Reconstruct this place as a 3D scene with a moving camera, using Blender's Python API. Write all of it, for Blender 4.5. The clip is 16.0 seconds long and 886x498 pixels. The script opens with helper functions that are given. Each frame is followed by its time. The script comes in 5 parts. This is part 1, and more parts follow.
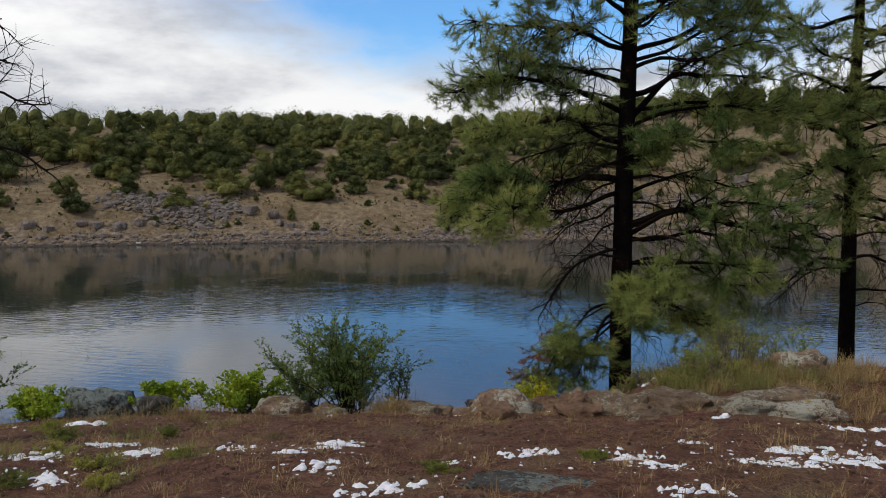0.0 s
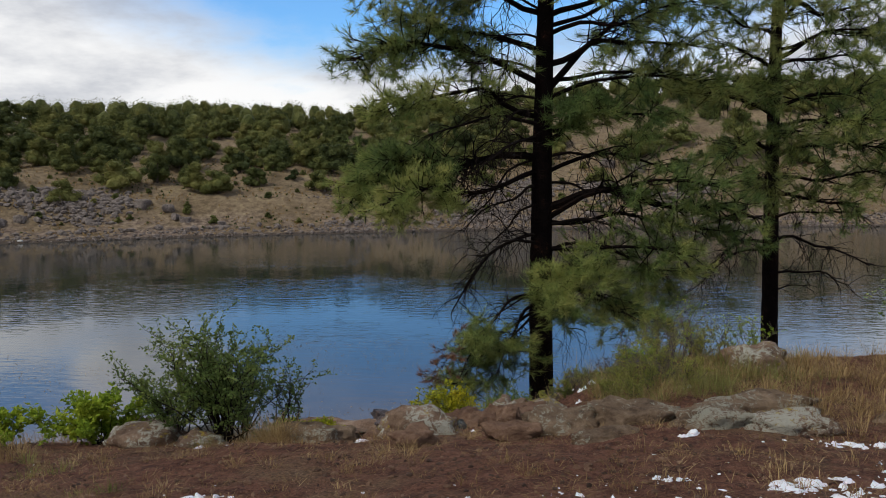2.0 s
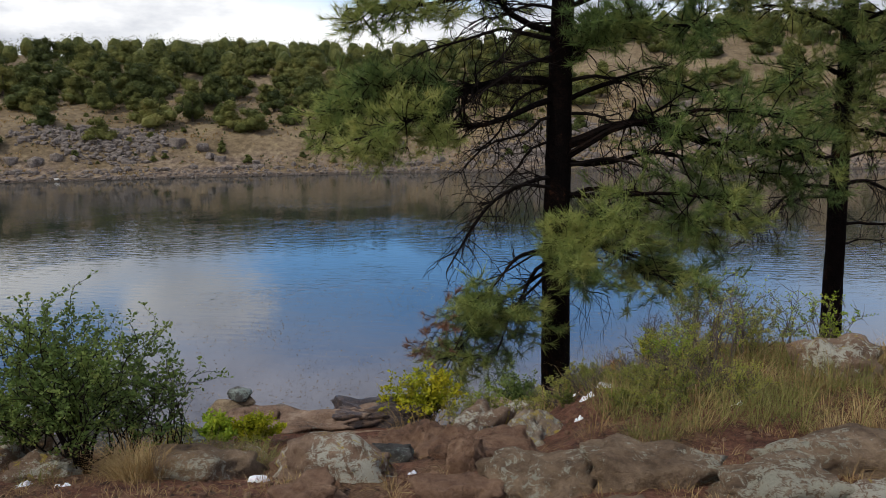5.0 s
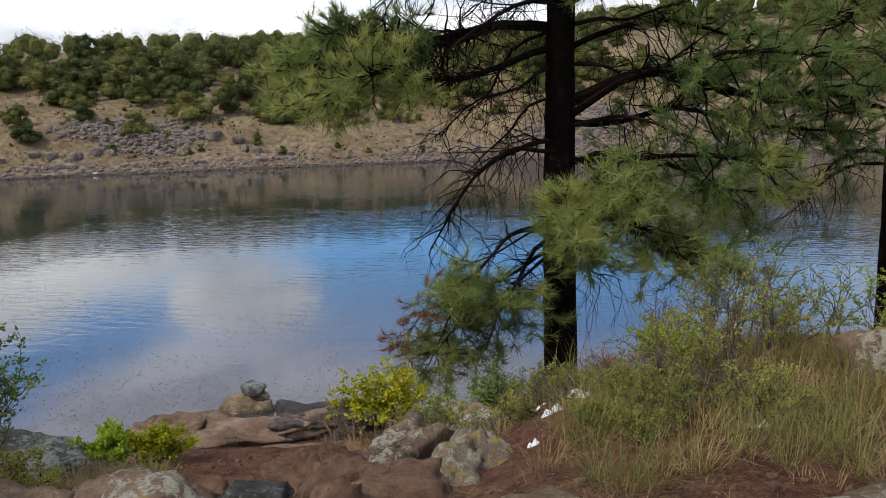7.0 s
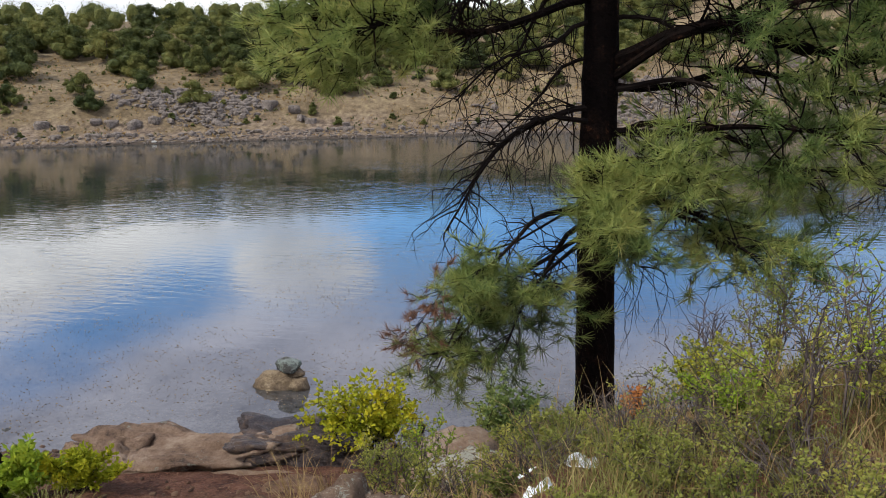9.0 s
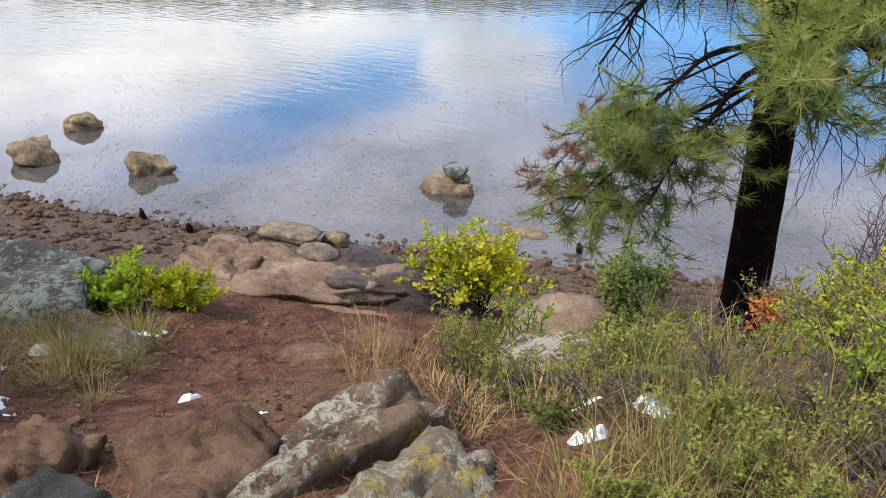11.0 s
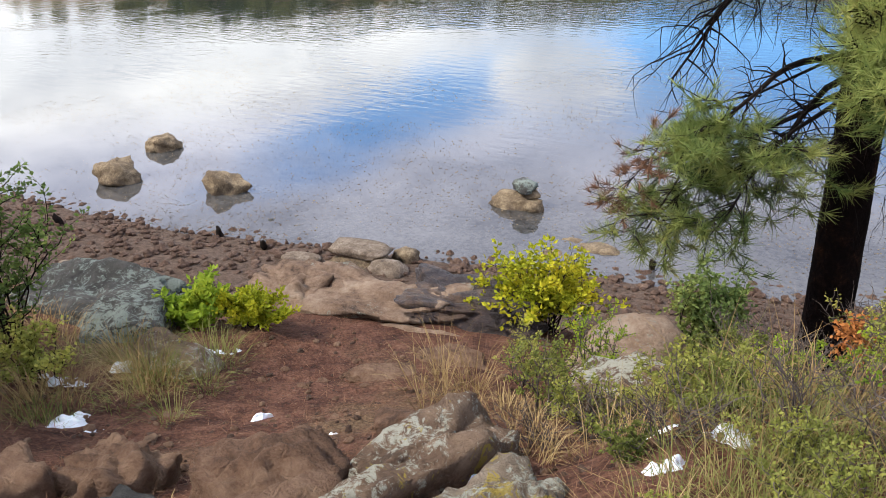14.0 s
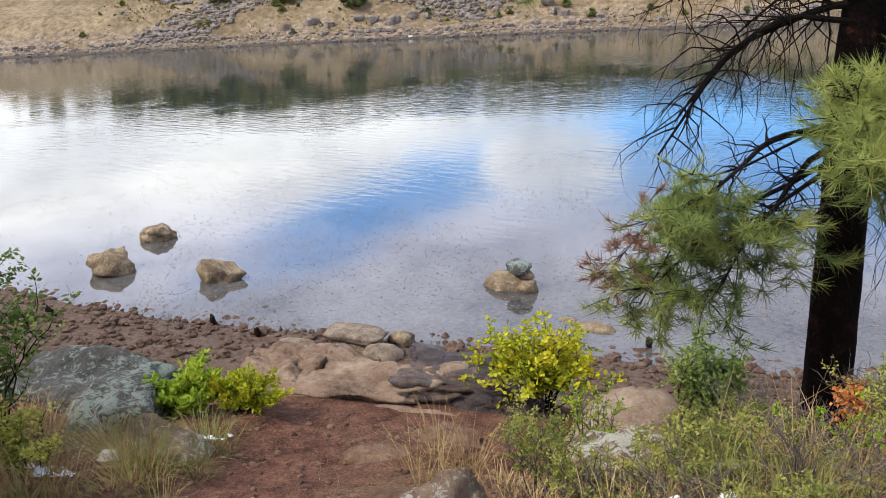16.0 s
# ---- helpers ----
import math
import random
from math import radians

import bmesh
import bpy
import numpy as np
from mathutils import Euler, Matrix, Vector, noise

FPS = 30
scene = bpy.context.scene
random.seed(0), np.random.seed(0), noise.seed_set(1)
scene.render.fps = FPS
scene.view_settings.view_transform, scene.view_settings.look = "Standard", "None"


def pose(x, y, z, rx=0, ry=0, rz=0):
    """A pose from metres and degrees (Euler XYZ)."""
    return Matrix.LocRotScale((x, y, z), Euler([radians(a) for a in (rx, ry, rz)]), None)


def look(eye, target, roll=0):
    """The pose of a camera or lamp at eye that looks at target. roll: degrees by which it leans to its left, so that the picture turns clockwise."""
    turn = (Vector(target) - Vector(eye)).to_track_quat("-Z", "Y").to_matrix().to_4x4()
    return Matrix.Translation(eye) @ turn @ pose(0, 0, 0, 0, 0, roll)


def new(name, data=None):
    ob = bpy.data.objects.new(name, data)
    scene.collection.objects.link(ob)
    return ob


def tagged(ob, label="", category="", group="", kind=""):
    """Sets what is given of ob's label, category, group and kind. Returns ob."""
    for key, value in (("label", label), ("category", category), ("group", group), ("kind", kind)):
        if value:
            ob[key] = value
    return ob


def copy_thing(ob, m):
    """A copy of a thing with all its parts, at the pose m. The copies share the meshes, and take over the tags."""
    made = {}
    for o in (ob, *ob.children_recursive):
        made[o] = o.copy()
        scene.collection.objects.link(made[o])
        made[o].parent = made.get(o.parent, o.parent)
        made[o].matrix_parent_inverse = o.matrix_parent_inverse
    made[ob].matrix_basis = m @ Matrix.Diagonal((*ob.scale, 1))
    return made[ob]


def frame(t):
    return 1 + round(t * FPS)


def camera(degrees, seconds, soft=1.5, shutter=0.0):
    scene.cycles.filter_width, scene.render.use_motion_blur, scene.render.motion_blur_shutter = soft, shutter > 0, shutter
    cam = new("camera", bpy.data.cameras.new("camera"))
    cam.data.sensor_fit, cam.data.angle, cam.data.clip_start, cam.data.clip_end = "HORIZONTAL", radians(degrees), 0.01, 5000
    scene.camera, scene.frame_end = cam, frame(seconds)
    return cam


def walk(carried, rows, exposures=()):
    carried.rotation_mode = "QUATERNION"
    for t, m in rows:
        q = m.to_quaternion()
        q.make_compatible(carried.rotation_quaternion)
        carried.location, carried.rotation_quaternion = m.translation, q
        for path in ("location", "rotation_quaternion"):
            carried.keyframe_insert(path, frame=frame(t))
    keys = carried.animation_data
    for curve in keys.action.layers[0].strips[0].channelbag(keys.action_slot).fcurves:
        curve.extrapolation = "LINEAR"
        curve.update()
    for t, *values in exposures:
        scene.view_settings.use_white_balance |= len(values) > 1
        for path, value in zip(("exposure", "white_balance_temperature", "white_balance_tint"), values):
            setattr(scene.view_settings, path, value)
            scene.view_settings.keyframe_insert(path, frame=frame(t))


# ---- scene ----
cam = camera(56.9, 16.0, soft=0.9)
PATH = [
    (0, (1.022, 0.306, 2.654), (0.660, 2.769, 2.415), -0.1),
    (0.5, (0.907, 0.770, 2.606), (0.540, 3.230, 2.359), 0.9),
    (1, (0.789, 1.251, 2.595), (0.476, 3.719, 2.347), 0.3),
    (1.5, (0.784, 1.781, 2.494), (0.596, 4.261, 2.243), -0.7),
    (2, (0.825, 2.260, 2.391), (0.752, 4.745, 2.124), -0.6),
    (2.5, (0.900, 2.784, 2.400), (0.922, 5.266, 2.104), -0.1),
    (3, (0.989, 3.335, 2.353), (0.904, 5.821, 2.115), 1.5),
    (3.5, (1.084, 3.802, 2.292), (1.009, 6.289, 2.047), 1.7),
    (4, (1.228, 4.237, 2.270), (1.153, 6.716, 1.954), -0.6),
    (4.5, (1.446, 4.627, 2.204), (1.252, 7.084, 1.774), -0.6),
    (4.7, (1.472, 4.830, 2.194), (1.280, 7.282, 1.755), -0.5),
    (6.8, (2.130, 6.874, 1.667), (1.816, 9.307, 1.189), -1.8),
    (7, (2.196, 7.070, 1.610), (1.873, 9.504, 1.139), -1.7),
    (7.5, (2.258, 7.474, 1.552), (1.924, 9.906, 1.083), -0.4),
    (8, (2.304, 7.909, 1.499), (1.965, 10.340, 1.021), -0.7),
    (8.5, (2.382, 8.343, 1.441), (2.031, 10.768, 0.941), -0.8),
    (9, (2.476, 8.710, 1.426), (1.985, 11.099, 0.879), -1.3),
    (9.4, (2.531, 9.024, 1.444), (1.920, 11.340, 0.729), -0.7),
    (9.5, (2.549, 9.094, 1.442), (1.913, 11.385, 0.670), -0.2),
    (9.7, (2.592, 9.236, 1.446), (1.890, 11.459, 0.541), 0.6),
    (11.8, (2.734, 9.654, 1.549), (1.721, 11.651, 0.438), -1.4),
    (12, (2.730, 9.661, 1.545), (1.710, 11.654, 0.431), -1.7),
    (12.5, (2.736, 9.663, 1.545), (1.688, 11.635, 0.423), -2.1),
    (13, (2.723, 9.655, 1.542), (1.651, 11.617, 0.423), -1.7),
    (13.5, (2.716, 9.658, 1.538), (1.598, 11.620, 0.468), -2.1),
    (14, (2.710, 9.654, 1.535), (1.561, 11.606, 0.478), -2.4),
    (14.5, (2.701, 9.659, 1.524), (1.527, 11.630, 0.532), -3.1),
    (15, (2.728, 9.643, 1.511), (1.539, 11.638, 0.584), -3.5),
    (15.5, (2.749, 9.636, 1.502), (1.567, 11.636, 0.580), -3.6),
    (16, (2.730, 9.649, 1.487), (1.558, 11.699, 0.666), -3.5),
]
EXPOSURE = [(0, -0.1), (4.5, 0.15), (7, 0.5), (9, 0.76), (9.7, 1.16), (12, 1.36), (16, 1.38)]
walk(cam, [(t, look(eye, target, roll)) for t, eye, target, roll in PATH], EXPOSURE)

# ---- world and sun: broken cloud with one blue gap ----
SUN_EL, SUN_AZ = radians(50), radians(-125)
world = bpy.data.worlds.new("sky")
scene.world = world
world.use_nodes = True
wt = world.node_tree
wt.nodes.clear()


def wn(kind, **props):
    n = wt.nodes.new(kind)
    for k, v in props.items():
        if k == "operation":
            n.operation = v
        elif k == "blend_type":
            n.blend_type = v
        elif k == "data_type":
            n.data_type = v
        elif k == "sky_type":
            n.sky_type = v
    return n


def wmath(op, a, b=None, c=None):
    n = wn("ShaderNodeMath", operation=op)
    for i, v in enumerate((a, b, c)):
        if v is None:
            continue
        if isinstance(v, (int, float)):
            n.inputs[i].default_value = v
        else:
            wt.links.new(v, n.inputs[i])
    return n.outputs[0]


def wrange(v, a, b, lo=0.0, hi=1.0):
    n = wt.nodes.new("ShaderNodeMapRange")
    n.interpolation_type = "SMOOTHSTEP"
    wt.links.new(v, n.inputs["Value"])
    for k, w in zip(("From Min", "From Max", "To Min", "To Max"), (a, b, lo, hi)):
        n.inputs[k].default_value = w
    return n.outputs["Result"]


def wmix(f, a, b):
    n = wt.nodes.new("ShaderNodeMix")
    n.data_type = "RGBA"
    wt.links.new(f, n.inputs["Factor"])
    for key, v in (("A", a), ("B", b)):
        sock = [s for s in n.inputs if s.name == key and s.type == "RGBA"][0]
        if isinstance(v, tuple):
            sock.default_value = (*v, 1)
        else:
            wt.links.new(v, sock)
    return [s for s in n.outputs if s.type == "RGBA"][0]


tc = wt.nodes.new("ShaderNodeTexCoord")
sep = wt.nodes.new("ShaderNodeSeparateXYZ")
wt.links.new(tc.outputs["Generated"], sep.inputs[0])
dx, dy, dz = sep.outputs
az = wmath("ARCTAN2", dx, dy)
el = wmath("ARCSINE", dz)
lift = wmath("ADD", wmath("MAXIMUM", dz, 0.0), 0.22)
flat = wt.nodes.new("ShaderNodeCombineXYZ")
wt.links.new(wmath("DIVIDE", dx, lift), flat.inputs[0])
wt.links.new(wmath("DIVIDE", dy, lift), flat.inputs[1])


puff = wt.nodes.new("ShaderNodeCombineXYZ")
wt.links.new(wmath("MULTIPLY", az, 2.4), puff.inputs[0])
wt.links.new(wmath("MULTIPLY", el, 6.0), puff.inputs[1])


def wnoise(scale, detail, seed, rough=0.55, base=flat):
    mp = wt.nodes.new("ShaderNodeVectorMath")
    wt.links.new(base.outputs[0], mp.inputs[0])
    mp.inputs[1].default_value = (seed, seed * 0.7, seed * 1.3)
    n = wt.nodes.new("ShaderNodeTexNoise")
    wt.links.new(mp.outputs[0], n.inputs["Vector"])
    n.inputs["Scale"].default_value, n.inputs["Detail"].default_value, n.inputs["Roughness"].default_value = scale, detail, rough
    return n.outputs["Fac"]


big, mid, fine = wnoise(1.1, 6, 3.1), wnoise(1.9, 8, 11.7, 0.58, puff), wnoise(0.7, 3, 23.0)


def opening(a0, e0, ra, re, slope=0.0):
    """An opening in the cloud round azimuth a0, elevation e0 (radians): 1 in its middle, below 0 outside."""
    u = wmath("SUBTRACT", az, a0)
    v = wmath("SUBTRACT", wmath("SUBTRACT", el, e0), wmath("MULTIPLY", u, slope))
    u, v = wmath("DIVIDE", u, ra), wmath("DIVIDE", v, re)
    return wmath("SUBTRACT", 1.0, wmath("ADD", wmath("MULTIPLY", u, u), wmath("MULTIPLY", v, v)))


# broken cloud: a wide blue gap low over the far hill, a narrow one beside it, and a puff of cloud between
gap = wmath("MAXIMUM", opening(-0.01, 0.220, 0.50, 0.122), wmath("MULTIPLY", opening(-0.60, 0.285, 0.24, 0.055, -0.30), 0.62))
gap = wmath("SUBTRACT", gap, wmath("MAXIMUM", 0.0, wmath("MULTIPLY", opening(-0.375, 0.235, 0.10, 0.042), 1.8)))
gap = wmath("ADD", gap, wmath("MULTIPLY", wmath("SUBTRACT", mid, 0.5), 2.0))
gapmask = wrange(gap, -0.25, 0.9)
holes = wmath("MULTIPLY", wrange(big, 0.46, 0.57, 0.0, 0.85), wrange(el, 0.55, 0.75))
blue = wmath("MAXIMUM", gapmask, holes)
cover = wmath("SUBTRACT", 1.0, blue)
tone = wrange(wmath("ADD", wmath("MULTIPLY", mid, 0.65), wmath("MULTIPLY", big, 0.35)), 0.36, 0.62)
shade = wmix(tone, (0.50, 0.53, 0.60), (1.08, 1.08, 1.08))
lilac = wmath("MULTIPLY", wrange(el, 0.21, 0.33), wrange(el, 0.5, 0.7, 1.0, 0.0))
shade = wmix(lilac, shade, wmix(tone, (0.50, 0.55, 0.74), (0.86, 0.90, 1.12)))
high = wmath("MULTIPLY", wrange(el, 0.12, 0.22, 1.0, 1.12), wrange(el, 0.25, 0.42, 1.0, 0.68))
sky = wt.nodes.new("ShaderNodeTexSky")
sky.sky_type = "NISHITA"
sky.sun_disc = False
sky.sun_elevation, sky.sun_rotation = SUN_EL, SUN_AZ
skyc = wt.nodes.new("ShaderNodeVectorMath")
skyc.operation = "MULTIPLY"
wt.links.new(sky.outputs[0], skyc.inputs[0])
skyc.inputs[1].default_value = (0.085, 0.145, 0.205)
cl = wt.nodes.new("ShaderNodeVectorMath")
cl.operation = "SCALE"
wt.links.new(shade, cl.inputs[0])
wt.links.new(high, cl.inputs["Scale"])
final = wmix(cover, skyc.outputs[0], cl.outputs[0])
bg = wt.nodes.new("ShaderNodeBackground")
wt.links.new(final, bg.inputs[0])
bg.inputs[1].default_value = 0.95
wo = wt.nodes.new("ShaderNodeOutputWorld")
wt.links.new(bg.outputs[0], wo.inputs[0])

sun = new("sun", bpy.data.lights.new("sun", "SUN"))
sun.data.energy, sun.data.angle, sun.data.color = 2.1, radians(5), (1, 0.93, 0.82)
sun.matrix_world = look((0, 0, 30), (0 - math.sin(SUN_AZ) * math.cos(SUN_EL), 0 - math.cos(SUN_AZ) * math.cos(SUN_EL), 30 - math.sin(SUN_EL)))


# ---- materials ----
def material(name, rough=0.9):
    m = bpy.data.materials.new(name)
    m.use_nodes = True
    b = m.node_tree.nodes["Principled BSDF"]
    b.inputs["Roughness"].default_value = rough
    b.inputs["Specular IOR Level"].default_value = 0.25
    return m, m.node_tree, b


def coords(nt, which="Object", scale=(1, 1, 1)):
    c = nt.nodes.new("ShaderNodeTexCoord")
    mp = nt.nodes.new("ShaderNodeMapping")
    mp.inputs["Scale"].default_value = scale
    nt.links.new(c.outputs[which], mp.inputs["Vector"])
    return mp.outputs[0]


def place(nt):
    g = nt.nodes.new("ShaderNodeNewGeometry")
    return g.outputs["Position"]


def tex(nt, vec, scale, detail=5, rough=0.6, dist=0.0):
    n = nt.nodes.new("ShaderNodeTexNoise")
    nt.links.new(vec, n.inputs["Vector"])
    for k, v in (("Scale", scale), ("Detail", detail), ("Roughness", rough), ("Distortion", dist)):
        n.inputs[k].default_value = v
    return n.outputs["Fac"]


def ramp(nt, fac, stops):
    n = nt.nodes.new("ShaderNodeValToRGB")
    el = n.color_ramp.elements
    while len(el) < len(stops):
        el.new(0.5)
    for e, (p, c) in zip(el, stops):
        e.position, e.color = p, (*c, 1) if not isinstance(c, (int, float)) else (c, c, c, 1)
    nt.links.new(fac, n.inputs[0])
    return n.outputs[0]


def mix(nt, fac, a, b):
    n = nt.nodes.new("ShaderNodeMix")
    n.data_type = "RGBA"
    if isinstance(fac, (int, float)):
        n.inputs["Factor"].default_value = fac
    else:
        nt.links.new(fac, n.inputs["Factor"])
    for key, v in (("A", a), ("B", b)):
        sock = [s for s in n.inputs if s.name == key and s.type == "RGBA"][0]
        if isinstance(v, tuple):
            sock.default_value = (*v, 1)
        else:
            nt.links.new(v, sock)
    return [s for s in n.outputs if s.type == "RGBA"][0]


def calc(nt, op, a, b=0.0):
    n = nt.nodes.new("ShaderNodeMath")
    n.operation = op
    for i, v in enumerate((a, b)):
        if isinstance(v, (int, float)):
            n.inputs[i].default_value = v
        else:
            nt.links.new(v, n.inputs[i])
    return n.outputs[0]


def span(nt, v, a, b, lo=0.0, hi=1.0):
    n = nt.nodes.new("ShaderNodeMapRange")
    n.interpolation_type = "SMOOTHSTEP"
    nt.links.new(v, n.inputs["Value"])
    for k, w in zip(("From Min", "From Max", "To Min", "To Max"), (a, b, lo, hi)):
        n.inputs[k].default_value = w
    return n.outputs["Result"]


def bump(nt, b, height, strength, dist):
    n = nt.nodes.new("ShaderNodeBump")
    n.inputs["Strength"].default_value, n.inputs["Distance"].default_value = strength, dist
    nt.links.new(height, n.inputs["Height"])
    nt.links.new(n.outputs[0], b.inputs["Normal"])


def dusty(name, stops, scale=6.0, rough=0.9, fine=40.0, strength=0.6, dist=0.02, which="Object", gloss=0.25):
    """A matt natural surface: colour by two scales of noise, with fine relief."""
    m, nt, b = material(name, rough)
    b.inputs["Specular IOR Level"].default_value = gloss
    v = coords(nt, which)
    f = calc(nt, "ADD", calc(nt, "MULTIPLY", tex(nt, v, scale), 0.65), calc(nt, "MULTIPLY", tex(nt, v, fine, 3), 0.35))
    nt.links.new(ramp(nt, f, stops), b.inputs["Base Color"])
    bump(nt, b, f, strength, dist)
    return m


def leafy(name, stops, scale=1.5, through_light=0.35, vary=0.0):
    """Leaves and needles: colour shifts from clump to clump, some light comes through."""
    m, nt, b = material(name, 0.6)
    b.inputs["Specular IOR Level"].default_value = 0.1
    v = place(nt)
    f = calc(nt, "ADD", calc(nt, "MULTIPLY", tex(nt, v, scale, 3), 0.6), calc(nt, "MULTIPLY", tex(nt, v, scale * 14, 2), 0.4))
    if vary:
        info = nt.nodes.new("ShaderNodeObjectInfo")
        f = calc(nt, "ADD", f, calc(nt, "MULTIPLY", calc(nt, "SUBTRACT", info.outputs["Random"], 0.5), vary))
    col = ramp(nt, f, stops)
    nt.links.new(col, b.inputs["Base Color"])
    t = nt.nodes.new("ShaderNodeBsdfTranslucent")
    nt.links.new(col, t.inputs["Color"])
    mx = nt.nodes.new("ShaderNodeMixShader")
    mx.inputs[0].default_value = through_light
    nt.links.new(b.outputs[0], mx.inputs[1])
    nt.links.new(t.outputs[0], mx.inputs[2])
    nt.links.new(mx.outputs[0], nt.nodes["Material Output"].inputs["Surface"])
    return m


def ground_material():
    m, nt, b = material("soil", 0.95)
    v = place(nt)
    s = nt.nodes.new("ShaderNodeSeparateXYZ")
    nt.links.new(v, s.inputs[0])
    n1, n2, n3 = tex(nt, v, 0.8, 6), tex(nt, v, 6, 6, 0.7), tex(nt, v, 45, 4, 0.7)
    soil = ramp(nt, calc(nt, "ADD", calc(nt, "MULTIPLY", n2, 0.6), calc(nt, "MULTIPLY", n3, 0.4)), [(0.34, (0.026, 0.012, 0.008)), (0.46, (0.105, 0.042, 0.025)), (0.56, (0.19, 0.085, 0.052)), (0.7, (0.31, 0.175, 0.115))])
    litter = ramp(nt, n3, [(0.3, (0.06, 0.035, 0.02)), (0.55, (0.2, 0.12, 0.065)), (0.75, (0.36, 0.25, 0.14))])
    near = mix(nt, span(nt, n1, 0.50, 0.68), soil, litter)
    mud = ramp(nt, n2, [(0.3, (0.05, 0.032, 0.022)), (0.55, (0.13, 0.085, 0.06)), (0.75, (0.2, 0.145, 0.11))])
    col = mix(nt, span(nt, s.outputs[1], 16, 24), near, mud)
    f1, f2 = tex(nt, v, 0.09, 6, 0.65), tex(nt, v, 0.9, 5, 0.7)
    grass = ramp(nt, calc(nt, "ADD", calc(nt, "MULTIPLY", f1, 0.5), calc(nt, "MULTIPLY", f2, 0.5)), [(0.36, (0.085, 0.062, 0.032)), (0.47, (0.15, 0.108, 0.06)), (0.56, (0.225, 0.168, 0.092)), (0.66, (0.29, 0.24, 0.105))])
    stony = ramp(nt, f2, [(0.35, (0.06, 0.042, 0.034)), (0.5, (0.17, 0.125, 0.09)), (0.68, (0.32, 0.25, 0.18))])
    low = span(nt, s.outputs[2], -9.6, -6.0, 1.0, 0.25)
    far = mix(nt, calc(nt, "MULTIPLY", low, span(nt, f1, 0.40, 0.56)), grass, stony)
    wet = span(nt, s.outputs[2], -10.9, -10.5, 0.0, 1.0)
    far = mix(nt, wet, (0.06, 0.045, 0.033), far)
    col = mix(nt, span(nt, s.outputs[1], 60, 80), col, far)
    nt.links.new(col, b.inputs["Base Color"])
    bump(nt, b, calc(nt, "ADD", n2, calc(nt, "MULTIPLY", n3, 0.7)), 1.0, 0.1)
    return m


def rock_material(name, stops, lichen=0.0, lichen_colour=(0.40, 0.40, 0.33), yellow=0.0):
    m, nt, b = material(name, 0.88)
    v = place(nt)
    n1, n2, n3 = tex(nt, v, 2.2, 6, 0.65, 0.4), tex(nt, v, 13, 8, 0.78), tex(nt, v, 80, 3)
    f = calc(nt, "ADD", calc(nt, "MULTIPLY", n1, 0.55), calc(nt, "MULTIPLY", n2, 0.45))
    col = ramp(nt, f, stops)
    if lichen:
        spots = tex(nt, v, 16, 8, 0.8, 0.6)
        area = tex(nt, v, 1.6, 2)
        k = span(nt, calc(nt, "ADD", calc(nt, "MULTIPLY", spots, 0.6), calc(nt, "MULTIPLY", area, 0.4)), 0.56 - lichen * 0.12, 0.60 - lichen * 0.1)
        col = mix(nt, calc(nt, "MULTIPLY", k, 0.85), col, mix(nt, n3, tuple(c * 0.6 for c in lichen_colour), lichen_colour))
    if yellow:
        spots = tex(nt, v, 7, 6, 0.75, 0.8)
        k = span(nt, spots, 0.60 - yellow * 0.08, 0.64 - yellow * 0.08)
        col = mix(nt, calc(nt, "MULTIPLY", k, 0.8), col, (0.42, 0.31, 0.05))
    nt.links.new(col, b.inputs["Base Color"])
    pits = nt.nodes.new("ShaderNodeTexVoronoi")
    pits.feature = "DISTANCE_TO_EDGE"
    pits.inputs["Scale"].default_value = 3.2
    warp = nt.nodes.new("ShaderNodeVectorMath")
    warp.operation = "ADD"
    nt.links.new(v, warp.inputs[0])
    push = nt.nodes.new("ShaderNodeTexNoise")
    push.inputs["Scale"].default_value, push.inputs["Detail"].default_value = 2.5, 5
    nt.links.new(v, push.inputs["Vector"])
    nt.links.new(push.outputs["Color"], warp.inputs[1])
    nt.links.new(warp.outputs[0], pits.inputs["Vector"])
    crack = span(nt, pits.outputs["Distance"], 0.0, 0.05)
    h = calc(nt, "ADD", calc(nt, "ADD", n2, calc(nt, "MULTIPLY", n3, 0.3)), calc(nt, "MULTIPLY", crack, 0.10))
    bump(nt, b, h, 1.0, 0.08)
    return m


